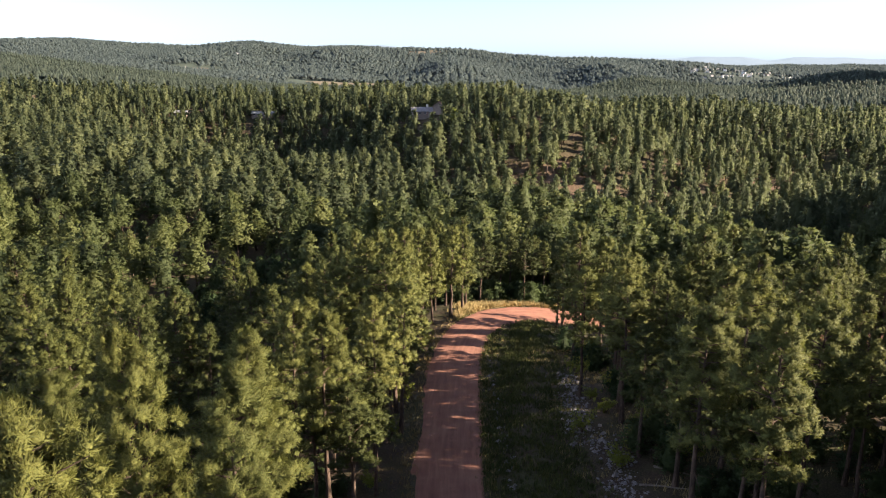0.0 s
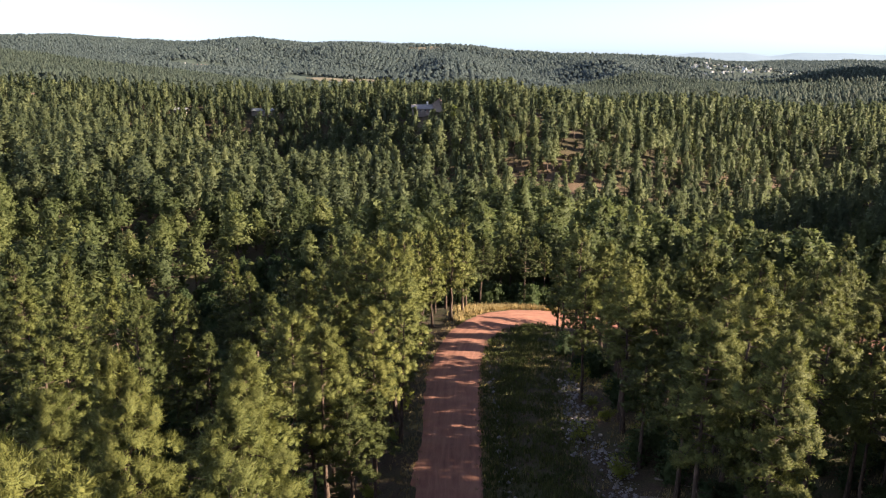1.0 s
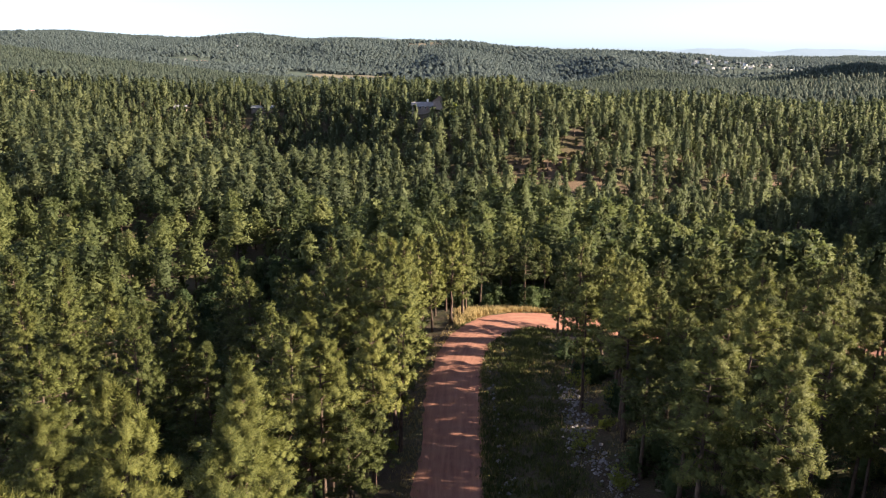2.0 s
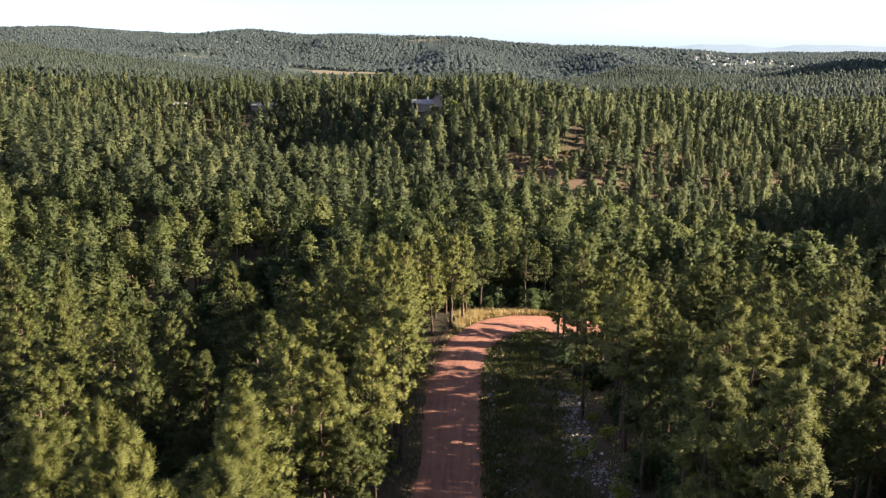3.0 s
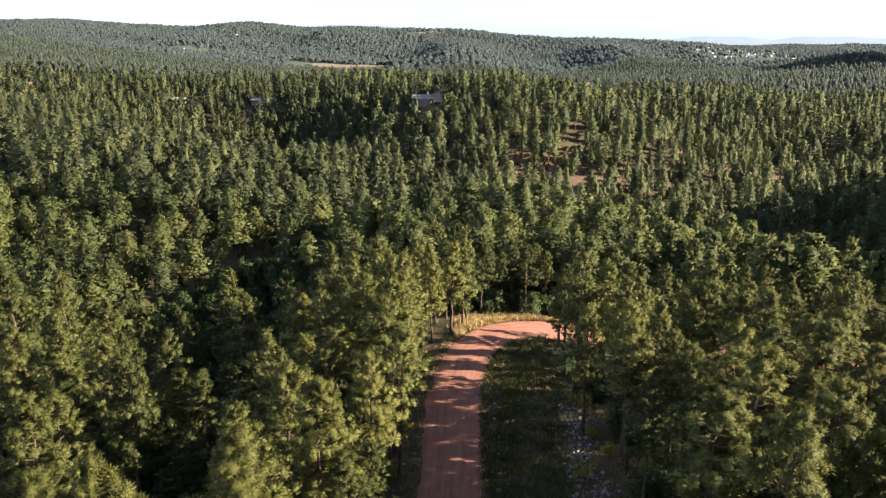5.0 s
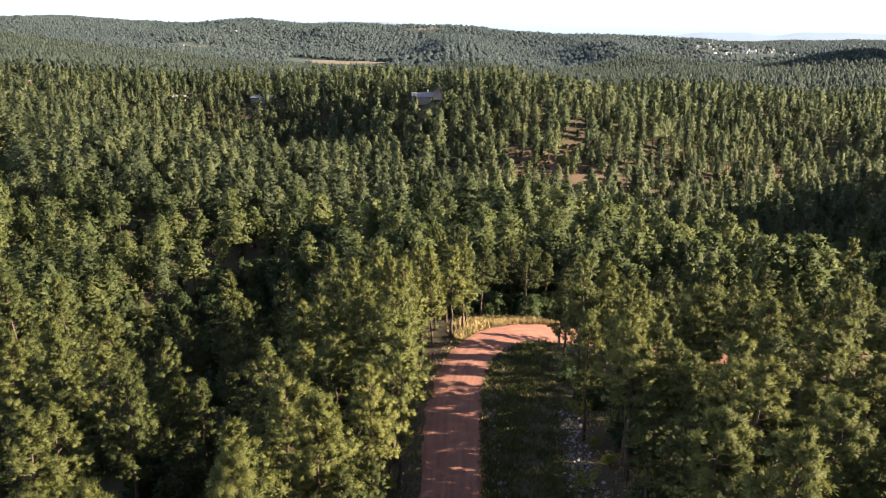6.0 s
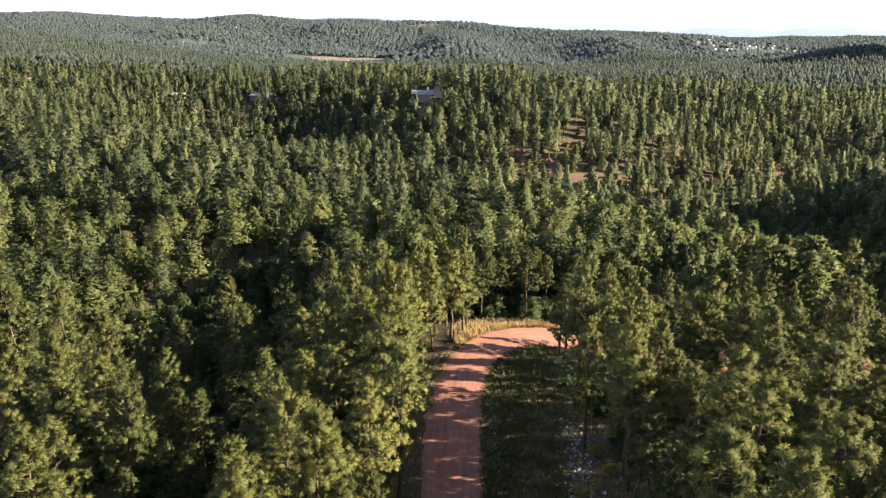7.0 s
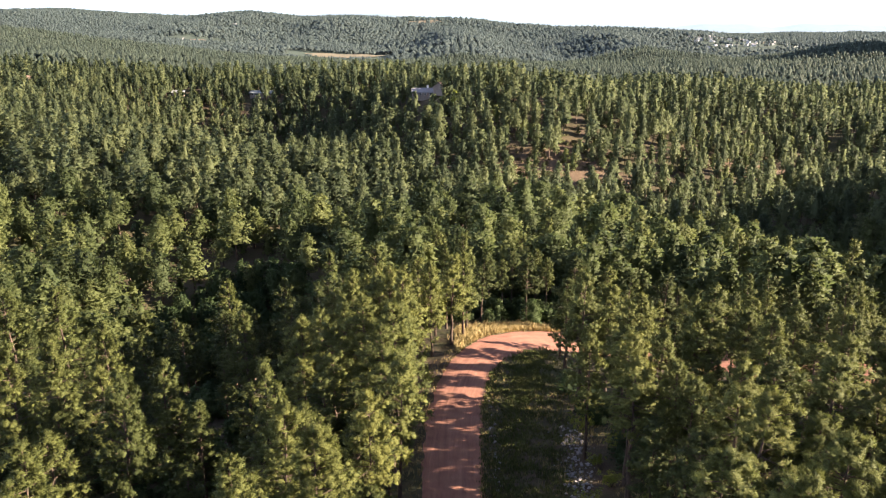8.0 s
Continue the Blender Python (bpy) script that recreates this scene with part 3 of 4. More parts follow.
# ---- the woods ----
def open_land(x, y):
    """True where no tree grows: road, verge, the grass inside the bend, the bank behind it, small glades."""
    d, _, w = road_near(x, y)
    shut = d < w + 1.1
    edge = 10.8 + np.clip((y - 60) * 0.13, 0, 6.2)
    shut |= (y > 38) & (y < 108) & (x > 0) & (x < edge)
    shut |= (x > 5) & (x < 20) & (y > 100) & (y < 142)
    shut |= (y > 20) & (y < 76) & (x > 0) & (x < 14.5)
    shut |= (y < 46) & (y > 5) & (x < 0) & (x > -9.5)
    shut |= np.hypot(x, y) < 9
    return shut


def thin_land(x, y):
    """How thickly trees grow, 0 to 1: in loose groups, sparse on the brown hillsides beyond the valley."""
    k = 0.92 + 0.35 * np.sin(0.19 * x + 2.1 * np.sin(0.083 * y)) * np.sin(0.21 * y + 1.7 * np.sin(0.071 * x))
    # First three gaps: opened in the unseen woods to let sunlight through.
    for cx, cy, rx, ry, v in ((64, 38, 30, 34, 0.35), (60, 54, 22, 18, 0.3), (46, 52, 16, 9, 0.5), (56, 345, 28, 44, 0.55), (108, 348, 26, 30, 0.35), (178, 388, 62, 30, 0.5), (-85, 195, 42, 24, 0.3), (180, 400, 120, 100, 0.12),
                              (-600, 2030, 90, 130, 1.0), (-700, 2050, 60, 60, 1.0), (-72, 2660, 90, 70, 1.0), (-8, 466, 12, 15, 1.2), (-139, 562, 16, 18, 1.0), (-203, 566, 9, 16, 1.0), (-330, 585, 12, 18, 1.0), (865, 2080, 220, 150, 0.98)):
        k -= v * np.exp(-((x - cx) / rx) ** 2 - ((y - cy) / ry) ** 2)
    k = np.where((np.abs(x + 235) < 122) & (np.abs(y - 1725) < 60), 0.0, k)
    return np.clip(k, 0, 1)


def hollow(x, y):
    """Trees in the hollow left of the road: half as tall, so shade covers them."""
    return 1 - 0.55 * np.exp(-((x + 46) / 19) ** 2 - ((y - 160) / 32) ** 2)


def scatter(seed, x0, x1, y0, y1, gap):
    """Jittered places on a loose grid."""
    rng = np.random.default_rng(seed)
    gx, gy = np.meshgrid(np.arange(x0, x1, gap), np.arange(y0, y1, gap))
    x = gx.ravel() + rng.uniform(-0.48, 0.48, gx.size) * gap
    y = gy.ravel() + rng.uniform(-0.48, 0.48, gx.size) * gap
    x[::2] += gap * 0.25
    keep = (rng.uniform(0, 1, len(x)) < thin_land(x, y)) & ~open_land(x, y)
    return x[keep], y[keep], rng


for x, y in ((6.5, 124), (10.5, 128.5), (14.5, 125.5), (18.5, 130), (8.5, 133.5), (13, 136), (17.5, 138), (22.5, 126.5), (5, 139)):
    stand(AIRY, x, y, TONES.uniform(11.5, 14.5), TONES.uniform(0.1, 0.5))        # behind the bend; dark tones put the shade there into the needles
    taken.append((x, y))
for x, y in ((-4.7, 46), (-6.3, 52.6), (-4.8, 55.6), (-6.9, 57.8), (-4.5, 59.6), (-8.3, 50.6), (-7.5, 61.6), (-5.7, 42.4), (-8.8, 55.4), (-6.6, 48.6), (-8.6, 44.6)):
    stand(AIRY, x, y, TONES.uniform(7.5, 11.0), TONES.uniform(0.1, 0.5))        # slender pines at the road's edge, shade put into their dark tones
    taken.append((x, y))
wx, wy, _ = scatter(13, -14.5, 2, 50, 112, 3.7)          # the close row of pines along the road's left edge
for x, y in zip(wx, wy):
    if x < -3.6 and min(math.hypot(x - p, y - q) for p, q in taken) > 2.2:
        stand(PLAINER, x, y, TONES.uniform(11.0, 14.5), TONES.uniform(0.35, 0.95))
        taken.append((x, y))
fx, fy, rng = scatter(3, -95, 110, -22, 150, 5.3)
ex, ey, _ = scatter(9, 14.8, 46, 30, 66, 8.0)           # the stand right of the road is closer
apart = [np.hypot(fx - x, fy - y).min() > 2.6 for x, y in zip(ex, ey)]
fx, fy = np.r_[fx, ex[apart]], np.r_[fy, ey[apart]]
gone = np.zeros(len(fx), bool)
for x, y in taken:
    gone |= np.hypot(fx - x, fy - y) < (2.5 if x > 0 else 3.3)
gone |= (fx > 18) & (fx < 48) & (fy > 22) & (fy < 88) & (rng.uniform(0, 1, len(fx)) < 0.10)
gone |= (fx < 0) & (fy < 70) & (rng.uniform(0, 1, len(fx)) < 0.35)
fx, fy = fx[~gone], fy[~gone]
far = np.hypot(fx, fy)
seen = (fy > 12) & (np.abs(fx) < 0.66 * fy + 7)
order = np.argsort(np.where(seen, far, 1e6))
near_trees, rest = order[:215], order[215:]
# Left fillers get dark needles in place of the shade between tall pines.
for i in near_trees:
    stand(AIRY if fx[i] > 0 and fy[i] < 95 else PLAINER, fx[i], fy[i], (rng.uniform(5.0, 8.5) if fx[i] < 0 and fy[i] < 100 else rng.uniform(9.5, 13.6) * (0.8 if fy[i] < 36 else 1.0)) * hollow(fx[i], fy[i]),
          rng.uniform(0.0, 0.35) if fx[i] < 0 else rng.uniform(0.2, 0.75))


def clump_pine(seed, boughs, per, size, slim, bare=0.25, reach=2.8, top=0.55, low=0.5, sides=3):
    """A light pine for the woods: loose clumps of sprays along the boughs round a bare stem.
    Corners, triangles, which are bark, normals."""
    r = np.random.default_rng(seed)
    lean = r.normal(0, 0.3, 2)
    u = (np.arange(boughs) + r.uniform(0, 1, boughs)) / boughs
    az = np.arange(boughs) * 2.399 + r.normal(0, 0.5, boughs)
    full = np.minimum(1, low + u * (1 - low) / 0.3) * (1 - u) ** top + 0.04
    rr = reach * full * r.uniform(0.78, 1.12, boughs) * (1 + 0.15 * np.cos(az - r.uniform(0, 6.28)))
    z = 14.0 * (bare + (1 - bare) * u * 0.97)
    d = np.stack([np.cos(az), np.sin(az), -0.05 + 0.55 * u + r.normal(0, 0.12, boughs)], 1)
    root = np.stack([lean[0] * (z / 14) ** 2, lean[1] * (z / 14) ** 2, z], 1)
    wide = rr > 1.25
    c = np.vstack([root + d * rr[:, None] * 0.82, (root + d * rr[:, None] * r.uniform(0.3, 0.55, (boughs, 1)))[wide], [[lean[0], lean[1], 13.7]]])
    out = np.vstack([d, d[wide], [[0, 0, 1]]])
    rad = np.r_[np.clip(0.40 * rr, 0.36, 0.95), np.clip(0.42 * rr[wide], 0.4, 1.0), 0.4] * r.uniform(0.8, 1.25, len(c))
    sv, sf = soup(sprays(r, c, rad, out, per, size, slim))
    owner = np.repeat(np.arange(len(c)), per * 3)
    mass = np.stack([sv[:, 0] / reach, sv[:, 1] / reach, 0.15 + 0.8 * (sv[:, 2] / 14.0 - bare) / (1 - bare)], 1)
    way = unit(0.75 * unit(mass) + 0.5 * unit(sv - c[owner]) + np.repeat(r.normal(0, 0.2, (len(sv) // 3, 3)), 3, 0))
    hu = np.array([0.03, 0.2, 0.55, 0.97])
    hz = 14.0 * (bare + (1 - bare) * hu)
    hr = reach * 0.48 * np.minimum(1, low + hu * (1 - low) / 0.3) * (1 - hu) ** top
    hv, hf = tube(np.stack([lean[0] * (hz / 14) ** 2, lean[1] * (hz / 14) ** 2, hz], 1), hr, 5)      # the close growth inside
    hv = hv + r.normal(0, 0.3, hv.shape)
    tv, tf = trunk_shape(r, 14.0, lean, 0.19, sides, 3)
    verts, faces = join([(sv, sf), (hv, hf), (tv, tf)])
    return (verts, faces, np.r_[np.zeros(len(sf) + len(hf), int), np.ones(len(tf), int)],
            np.vstack([way, unit(hv * [1, 1, 0] + [0, 0, 0.6]), unit(tv * [1, 1, 0])]))


def woods(name, label, x, y, height, kinds, leaves, seed, wide=1.0):
    """Many pines as one sheet of woods."""
    r = np.random.default_rng(seed)
    z = ground_z(x, y)
    which = r.integers(0, len(kinds), len(x))
    vs, fs, ms, tones, ways, n = [], [], [], [], [], 0
    for k, (tv, tf, tm, tw) in enumerate(kinds):
        sel = np.nonzero(which == k)[0]
        if not len(sel):
            continue
        s = height[sel] / 14.0
        ws = s ** 0.7 * r.uniform(0.85, 1.2, len(sel)) * np.broadcast_to(wide, len(x))[sel]
        a = r.uniform(0, 6.28, len(sel))
        ca, sa = np.cos(a) * ws, np.sin(a) * ws
        px = tv[None, :, 0] * ca[:, None] - tv[None, :, 1] * sa[:, None] + x[sel][:, None]
        py = tv[None, :, 0] * sa[:, None] + tv[None, :, 1] * ca[:, None] + y[sel][:, None]
        pz = tv[None, :, 2] * s[:, None] + z[sel][:, None]
        vs.append(np.stack([px, py, pz], 2).reshape(-1, 3))
        cu, su = np.cos(a)[:, None], np.sin(a)[:, None]
        ways.append(np.stack([tw[None, :, 0] * cu - tw[None, :, 1] * su, tw[None, :, 0] * su + tw[None, :, 1] * cu, np.tile(tw[:, 2], (len(sel), 1))], 2).reshape(-1, 3))
        fs.append((tf[None] + (np.arange(len(sel)) * len(tv))[:, None, None]).reshape(-1, 3) + n)
        ms.append(np.tile(tm, len(sel)))
        tones.append(np.repeat(r.uniform(0, 1, len(sel)), len(tv)))
        n += len(sel) * len(tv)
    me = mesh_from(name, np.vstack(vs), np.vstack(fs), [leaves, BARK], np.concatenate(ms), smooth=True, ways=np.vstack(ways))
    me.attributes.new("tone", "FLOAT", "POINT").data.foreach_set("value", np.concatenate(tones).astype(np.float32))
    tagged(new(name, me), label, "forest", kind="stuff")


NEAR_KINDS = [clump_pine(40 + k, 54, 10, 0.74, 0.44, 0.14 + 0.035 * k, 3.3 + 0.2 * (k % 3), 0.95 - 0.06 * k) for k in range(8)]
MID_KINDS = [clump_pine(50 + k, 34, 7, 1.0, 0.47, 0.10 + 0.035 * k, 3.3 + 0.2 * (k % 3), 1.0 - 0.065 * k) for k in range(8)]
RIDGE_KINDS = [clump_pine(90 + k, 20, 4, 1.5, 0.54, 0.10 + 0.03 * k, 3.2 + 0.2 * (k % 3), 1.0 - 0.06 * k) for k in range(8)]
YOUNG_KINDS = [clump_pine(80 + k, 14, 6, 1.7, 0.42, 0.06, 3.6, 0.6) for k in range(6)]
BRUSH_KINDS = [clump_pine(140 + k, 5, 6, 4.5, 0.5, 0.02, 6.5, 0.3) for k in range(4)]
ROUND_KINDS = [clump_pine(120 + k, 40, 9, 1.0, 0.52, 0.05, 4.6 + 0.3 * (k % 3), 0.38, 0.6) for k in range(5)]


def spire(seed, parts):
    """A far pine in a few ragged lumps: (height, width, tallness) each."""
    r = np.random.default_rng(seed)
    c = np.array([(r.normal(0, 0.2), r.normal(0, 0.2), z) for z, w, t in parts])
    v, f = cores(r, np.zeros((len(parts), 3)), np.ones(len(parts)), 0.3)
    scale = np.repeat(np.array([(w, w, t) for z, w, t in parts]), 6, 0)
    return v * scale + np.repeat(c, 6, 0), f, np.zeros(len(f), int), unit(v + [0, 0, 1.4])


FAR_KINDS = [spire(60 + k, ((4.8, 2.5, 4.4), (9.6, 1.5 + 0.1 * k, 5.0))) for k in range(6)]
LAST_KINDS = [spire(70 + k, ((6.8, 2.6 + 0.1 * k, 8.5),)) for k in range(6)]

inside = (fy[rest] > 0) & (np.abs(fx[rest]) < 0.66 * fy[rest] + 10)
x, y = fx[rest][inside], fy[rest][inside]
x2, y2, r = scatter(4, -260, 330, 120, 240, 9.6)
# x2 > 112: woods on the unseen hill that was added for shade.
k = ((np.abs(x2) < 0.66 * y2 + 30) & (y2 > 150)) | (x2 > 112)
x, y = np.r_[x, x2[k]], np.r_[y, y2[k]]
ok = np.ones(len(x), bool)
for tx, ty in taken:
    ok &= np.hypot(x - tx, y - ty) > 3.6
x, y = np.r_[x[ok], fx[rest][~inside]], np.r_[y[ok], fy[rest][~inside]]
tall = r.uniform(8.5, 15.5, len(x)) + np.clip((y - 110) / 60, 0, 1) * r.uniform(0.0, 4.5, len(x))
# Pines on the hollow's right rim are made taller, to shade it.
tall = (tall + 6 * np.exp(-((x + 12) / 14) ** 2 - ((y - 158) / 25) ** 2)) * hollow(x, y)
woods("pine_forest", "dense olive-green pine forest over the slopes round the road", x, y, tall, NEAR_KINDS, WOODS, 1, 1.4)
x, y, r = scatter(5, -480, 480, 240, 660, 7.6)
k = np.abs(x) < 0.66 * y + 30
x, y, tall = x[k], y[k], r.uniform(8.0, 17.0, k.sum())
k = y < 440
woods("hillside_forest", "pine forest on the hillside across the valley", x[k], y[k], tall[k], MID_KINDS, HAZED_HILL_WOODS, 2, 1.0 + 0.4 * np.clip(0.5 - 2.5 * x[k] / y[k], 0, 1) * np.clip((440 - y[k]) / 120, 0, 1))
woods("ridge_forest", "pine forest along the ridge beyond the hillside", x[~k], y[~k], tall[~k], RIDGE_KINDS, HAZED_HILL_WOODS, 6, 1.0)
x, y, r = scatter(8, -470, 470, 150, 640, 6.0)
k = (np.abs(x) < 0.66 * y + 20) & (r.uniform(0, 1, len(x)) < 0.55)
woods("young_pines", "young pines and undergrowth between the tall trees", x[k], y[k], r.uniform(3.5, 8.5, k.sum()) * hollow(x[k], y[k]), YOUNG_KINDS, WOODS, 5, 1.2)
x, y, r = scatter(15, -20, 270, 290, 440, 3.4)
k = (((x - 50) / 42) ** 2 + ((y - 350) / 55) ** 2 < r.uniform(0.3, 1.2, len(x))) | (((x - 178) / 85) ** 2 + ((y - 392) / 36) ** 2 < r.uniform(0.3, 1.2, len(x)))
woods("hillside_brush", "low olive and straw-coloured brush on the dry hillside", x[k], y[k], r.uniform(0.5, 1.8, k.sum()), BRUSH_KINDS, BRUSH, 10)
x, y, r = scatter(14, -84, -9, 96, 192, 4.4)
k = (hollow(x, y) < 0.80) & (x < -9 - np.clip((112 - y) * 0.3, 0, 9))
for tx, ty in taken:
    k &= np.hypot(x - tx, y - ty) > 3.0
ux, uy = r.uniform(0, 34, 260), r.uniform(112, 152, 260)
d, _, w = road_near(ux, uy)
u = (d > w + 9) & (uy > 121)
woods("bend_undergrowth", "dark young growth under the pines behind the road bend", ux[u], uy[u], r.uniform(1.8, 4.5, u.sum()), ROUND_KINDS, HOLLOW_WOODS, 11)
ux, uy = np.r_[r.uniform(-48, -7, 620), r.uniform(14.5, 46, 260)], np.r_[r.uniform(30, 92, 620), r.uniform(34, 84, 260)]
d, _, w = road_near(ux, uy)
u = d > w + 1.6
for tx, ty in taken:
    u &= np.hypot(ux - tx, uy - ty) > 1.3
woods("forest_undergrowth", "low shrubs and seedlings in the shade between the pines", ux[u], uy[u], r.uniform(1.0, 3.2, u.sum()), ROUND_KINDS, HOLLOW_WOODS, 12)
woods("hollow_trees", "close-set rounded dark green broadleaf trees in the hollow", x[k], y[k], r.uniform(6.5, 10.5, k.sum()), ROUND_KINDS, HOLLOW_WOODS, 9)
x, y, r = scatter(6, -1150, 1150, 660, 1600, 6.3)
k = np.abs(x) < 0.66 * y + 30
woods("valley_forest", "pine forest filling the wide valley, haze put into its bluish-green", x[k], y[k], r.uniform(10, 16, k.sum()), FAR_KINDS, HAZED_VALLEY_WOODS, 3, 1.1)
x, y, r = scatter(7, -2500, 2500, 1600, 3500, 9.4)
k = np.abs(x) < 0.66 * y + 30
woods("distant_forest", "pine woods on the far hills, haze put into their bluish colour", x[k], y[k], r.uniform(8, 15, k.sum()), LAST_KINDS, HAZED_DISTANT_WOODS, 4, 1.9)

# ---- grass, shrubs and stones by the road ----
def grass(name, label, x, y, tall, blades, leaves, seed):
    """Tufts of bent blades as one growth."""
    r = np.random.default_rng(seed)
    n = len(x)
    z = ground_z(x, y)
    h = (tall * r.uniform(0.5, 1.3, n))[:, None] * r.uniform(0.6, 1.1, (n, blades))
    a = r.uniform(0, 6.28, (n, blades))
    foot = np.stack([x, y, z - 0.02], 1)[:, None] + np.stack([r.normal(0, 0.09, (n, blades)), r.normal(0, 0.09, (n, blades)), np.zeros((n, blades))], 2)
    lean = np.stack([np.cos(a), np.sin(a)], 2) * (h * r.uniform(0.1, 0.55, (n, blades)))[..., None]
    w = np.stack([-np.sin(a), np.cos(a)], 2) * (0.016 + 0.028 * h)[..., None]
    z0 = np.zeros((n, blades, 1))
    tri = np.stack([foot - np.concatenate([w, z0], 2), foot + np.concatenate([w, z0], 2), foot + np.concatenate([lean, h[..., None]], 2)], 2)
    me = mesh_from(name, *soup(tri.reshape(-1, 3)), [leaves])
    return tagged(new(name, me), label, "grass", kind="stuff")


rng = np.random.default_rng(77)
x, y = rng.uniform(2, 21, 36000), rng.uniform(34, 110, 36000)
d, _, w = road_near(x, y)
edge = 10.6 + np.clip((y - 60) * 0.13, 0, 6.2)
k = (d > w - 0.15 - rng.exponential(0.16, len(x))) & (x < edge + rng.normal(0, 0.8, len(x))) & (y < 106) & (np.sin(1.1 * x + 0.5 * y) * np.sin(0.7 * y) > rng.uniform(-1.3, 0.4, len(x)))
grass("verge_grass", "uneven green grass strip inside the road bend", x[k], y[k], 0.42, 7, GREEN_GRASS, 1)
x, y = rng.uniform(-2, 40, 30000), rng.uniform(88, 124, 30000)
d, z, w = road_near(x, y)
i = ((x[:, None] - LINE[None, :, 0]) ** 2 + (y[:, None] - LINE[None, :, 1]) ** 2).argmin(1)
outer = (y > LINE[i, 1]) | (x < LINE[i, 0])
k = (d > w - 0.1) & (d < w + 8.5 + rng.normal(0, 1, len(x))) & outer & (y > 100) & (x > 2.5 + rng.normal(0, 0.8, len(x)))
grass("bank_grass", "tall dry golden grass on the bank behind the bend", x[k], y[k], 0.85, 7, DRY_GRASS, 2)
x, y = rng.uniform(-6, 8, 9000), rng.uniform(30, 100, 9000)
d, _, w = road_near(x, y)
k = (d > w - 0.15 - rng.exponential(0.2, len(x))) & (d < w + rng.exponential(0.8, len(x)))
grass("roadside_grass", "thin dry grass fringe along the road edges", x[k], y[k], 0.34, 6, DRY_GRASS, 3)
x, y = rng.uniform(9, 34, 9000), rng.uniform(34, 84, 9000)
k = (np.sin(0.5 * x + 1.1 * np.sin(0.4 * y)) * np.sin(0.45 * y + 1) > rng.uniform(-0.2, 0.8, len(x)))
grass("forest_grass", "patchy straw-coloured grass under the pines", x[k], y[k], 0.40, 5, DRY_GRASS, 4)


def stones():
    """A stony drainage line between the grass and the pines."""
    r = np.random.default_rng(8)
    n = 1000
    t = r.uniform(0, 1, n)
    x = 12.3 + 0.6 * np.sin(9 * t) + r.normal(0, 0.75, n)
    y = 43 + 30 * t + r.normal(0, 0.8, n)
    side = r.uniform(0, 1, n) < 0.2                     # a thinner line in the ditch along the road
    x = np.where(side, 4.9 + 0.4 * t + r.normal(0, 0.3, n), x)
    y = np.where(side, 44 + 42 * t, y)
    rad = 0.05 + 0.2 * r.uniform(0, 1, n) ** 3
    v, f = cores(r, np.stack([x, y, ground_z(x, y) + rad * 0.25], 1), rad, 0.3)
    tagged(new("stones", mesh_from("stones", v, f, [STONE])), "scattered pale grey stones in a dry ditch", "stones", kind="stuff")


stones()


def bush(label, seed, height):
    """A leafy shrub: stems from one foot and many small leaves."""
    r = np.random.default_rng(seed)
    ob = new("bush")
    stems, c = [], []
    for k in range(11):
        az, lean = r.uniform(0, 6.28), r.uniform(0.1, 0.75)
        tip = np.array([math.cos(az) * lean, math.sin(az) * lean, r.uniform(0.6, 1.0)]) * height
        stems.append(tube([(0, 0, -0.05), tip * [0.4, 0.4, 0.55], tip], (0.03, 0.02, 0.008), 4))
        for m in range(7):
            c.append(tip * r.uniform(0.45, 1.05) + r.normal(0, 0.14 * height, 3) * [1, 1, 0.6])
    c = np.array(c)
    out = c / (np.linalg.norm(c, axis=1)[:, None] + 1e-6)
    part("stems", mesh_from("stems", *join(stems), [BARK], smooth=True), ob)
    t = sprays(r, c, np.full(len(c), 0.22), out, 24, 0.13, 0.42)
    part("leaves", mesh_from("leaves", *soup(t), [BROADLEAF]), ob)
    return tagged(ob, label, "bush", "shrubs under the pines")


SHRUBS = [bush("low broadleaf shrub with yellow-green leaves under pines", 5, 1.5), bush("leafy green shrub among the pine trunks", 6, 2.1)]
for n, (x, y) in enumerate([(15.2, 52.5), (16.8, 55.2), (14.4, 59.5), (18.0, 49.0), (12.9, 49.0), (21.0, 54.0), (13.8, 63.5), (16.2, 66.0), (-4.4, 57.5), (-4.2, 64.0),
                            (-3.9, 75.0), (-1.9, 88.5), (-5.4, 47.5), (13.9, 71.0), (17.0, 82.0), (23.0, 60.0), (19.5, 43.0), (11.6, 55.6)]):
    m = pose(x, y, spot_z(x, y), 0, 0, 47 * n) @ Matrix.Scale(0.8 + 0.11 * (n % 5), 4)
    if n < 2:
        SHRUBS[n].matrix_world = m
    else:
        copy_thing(SHRUBS[n % 2], m)


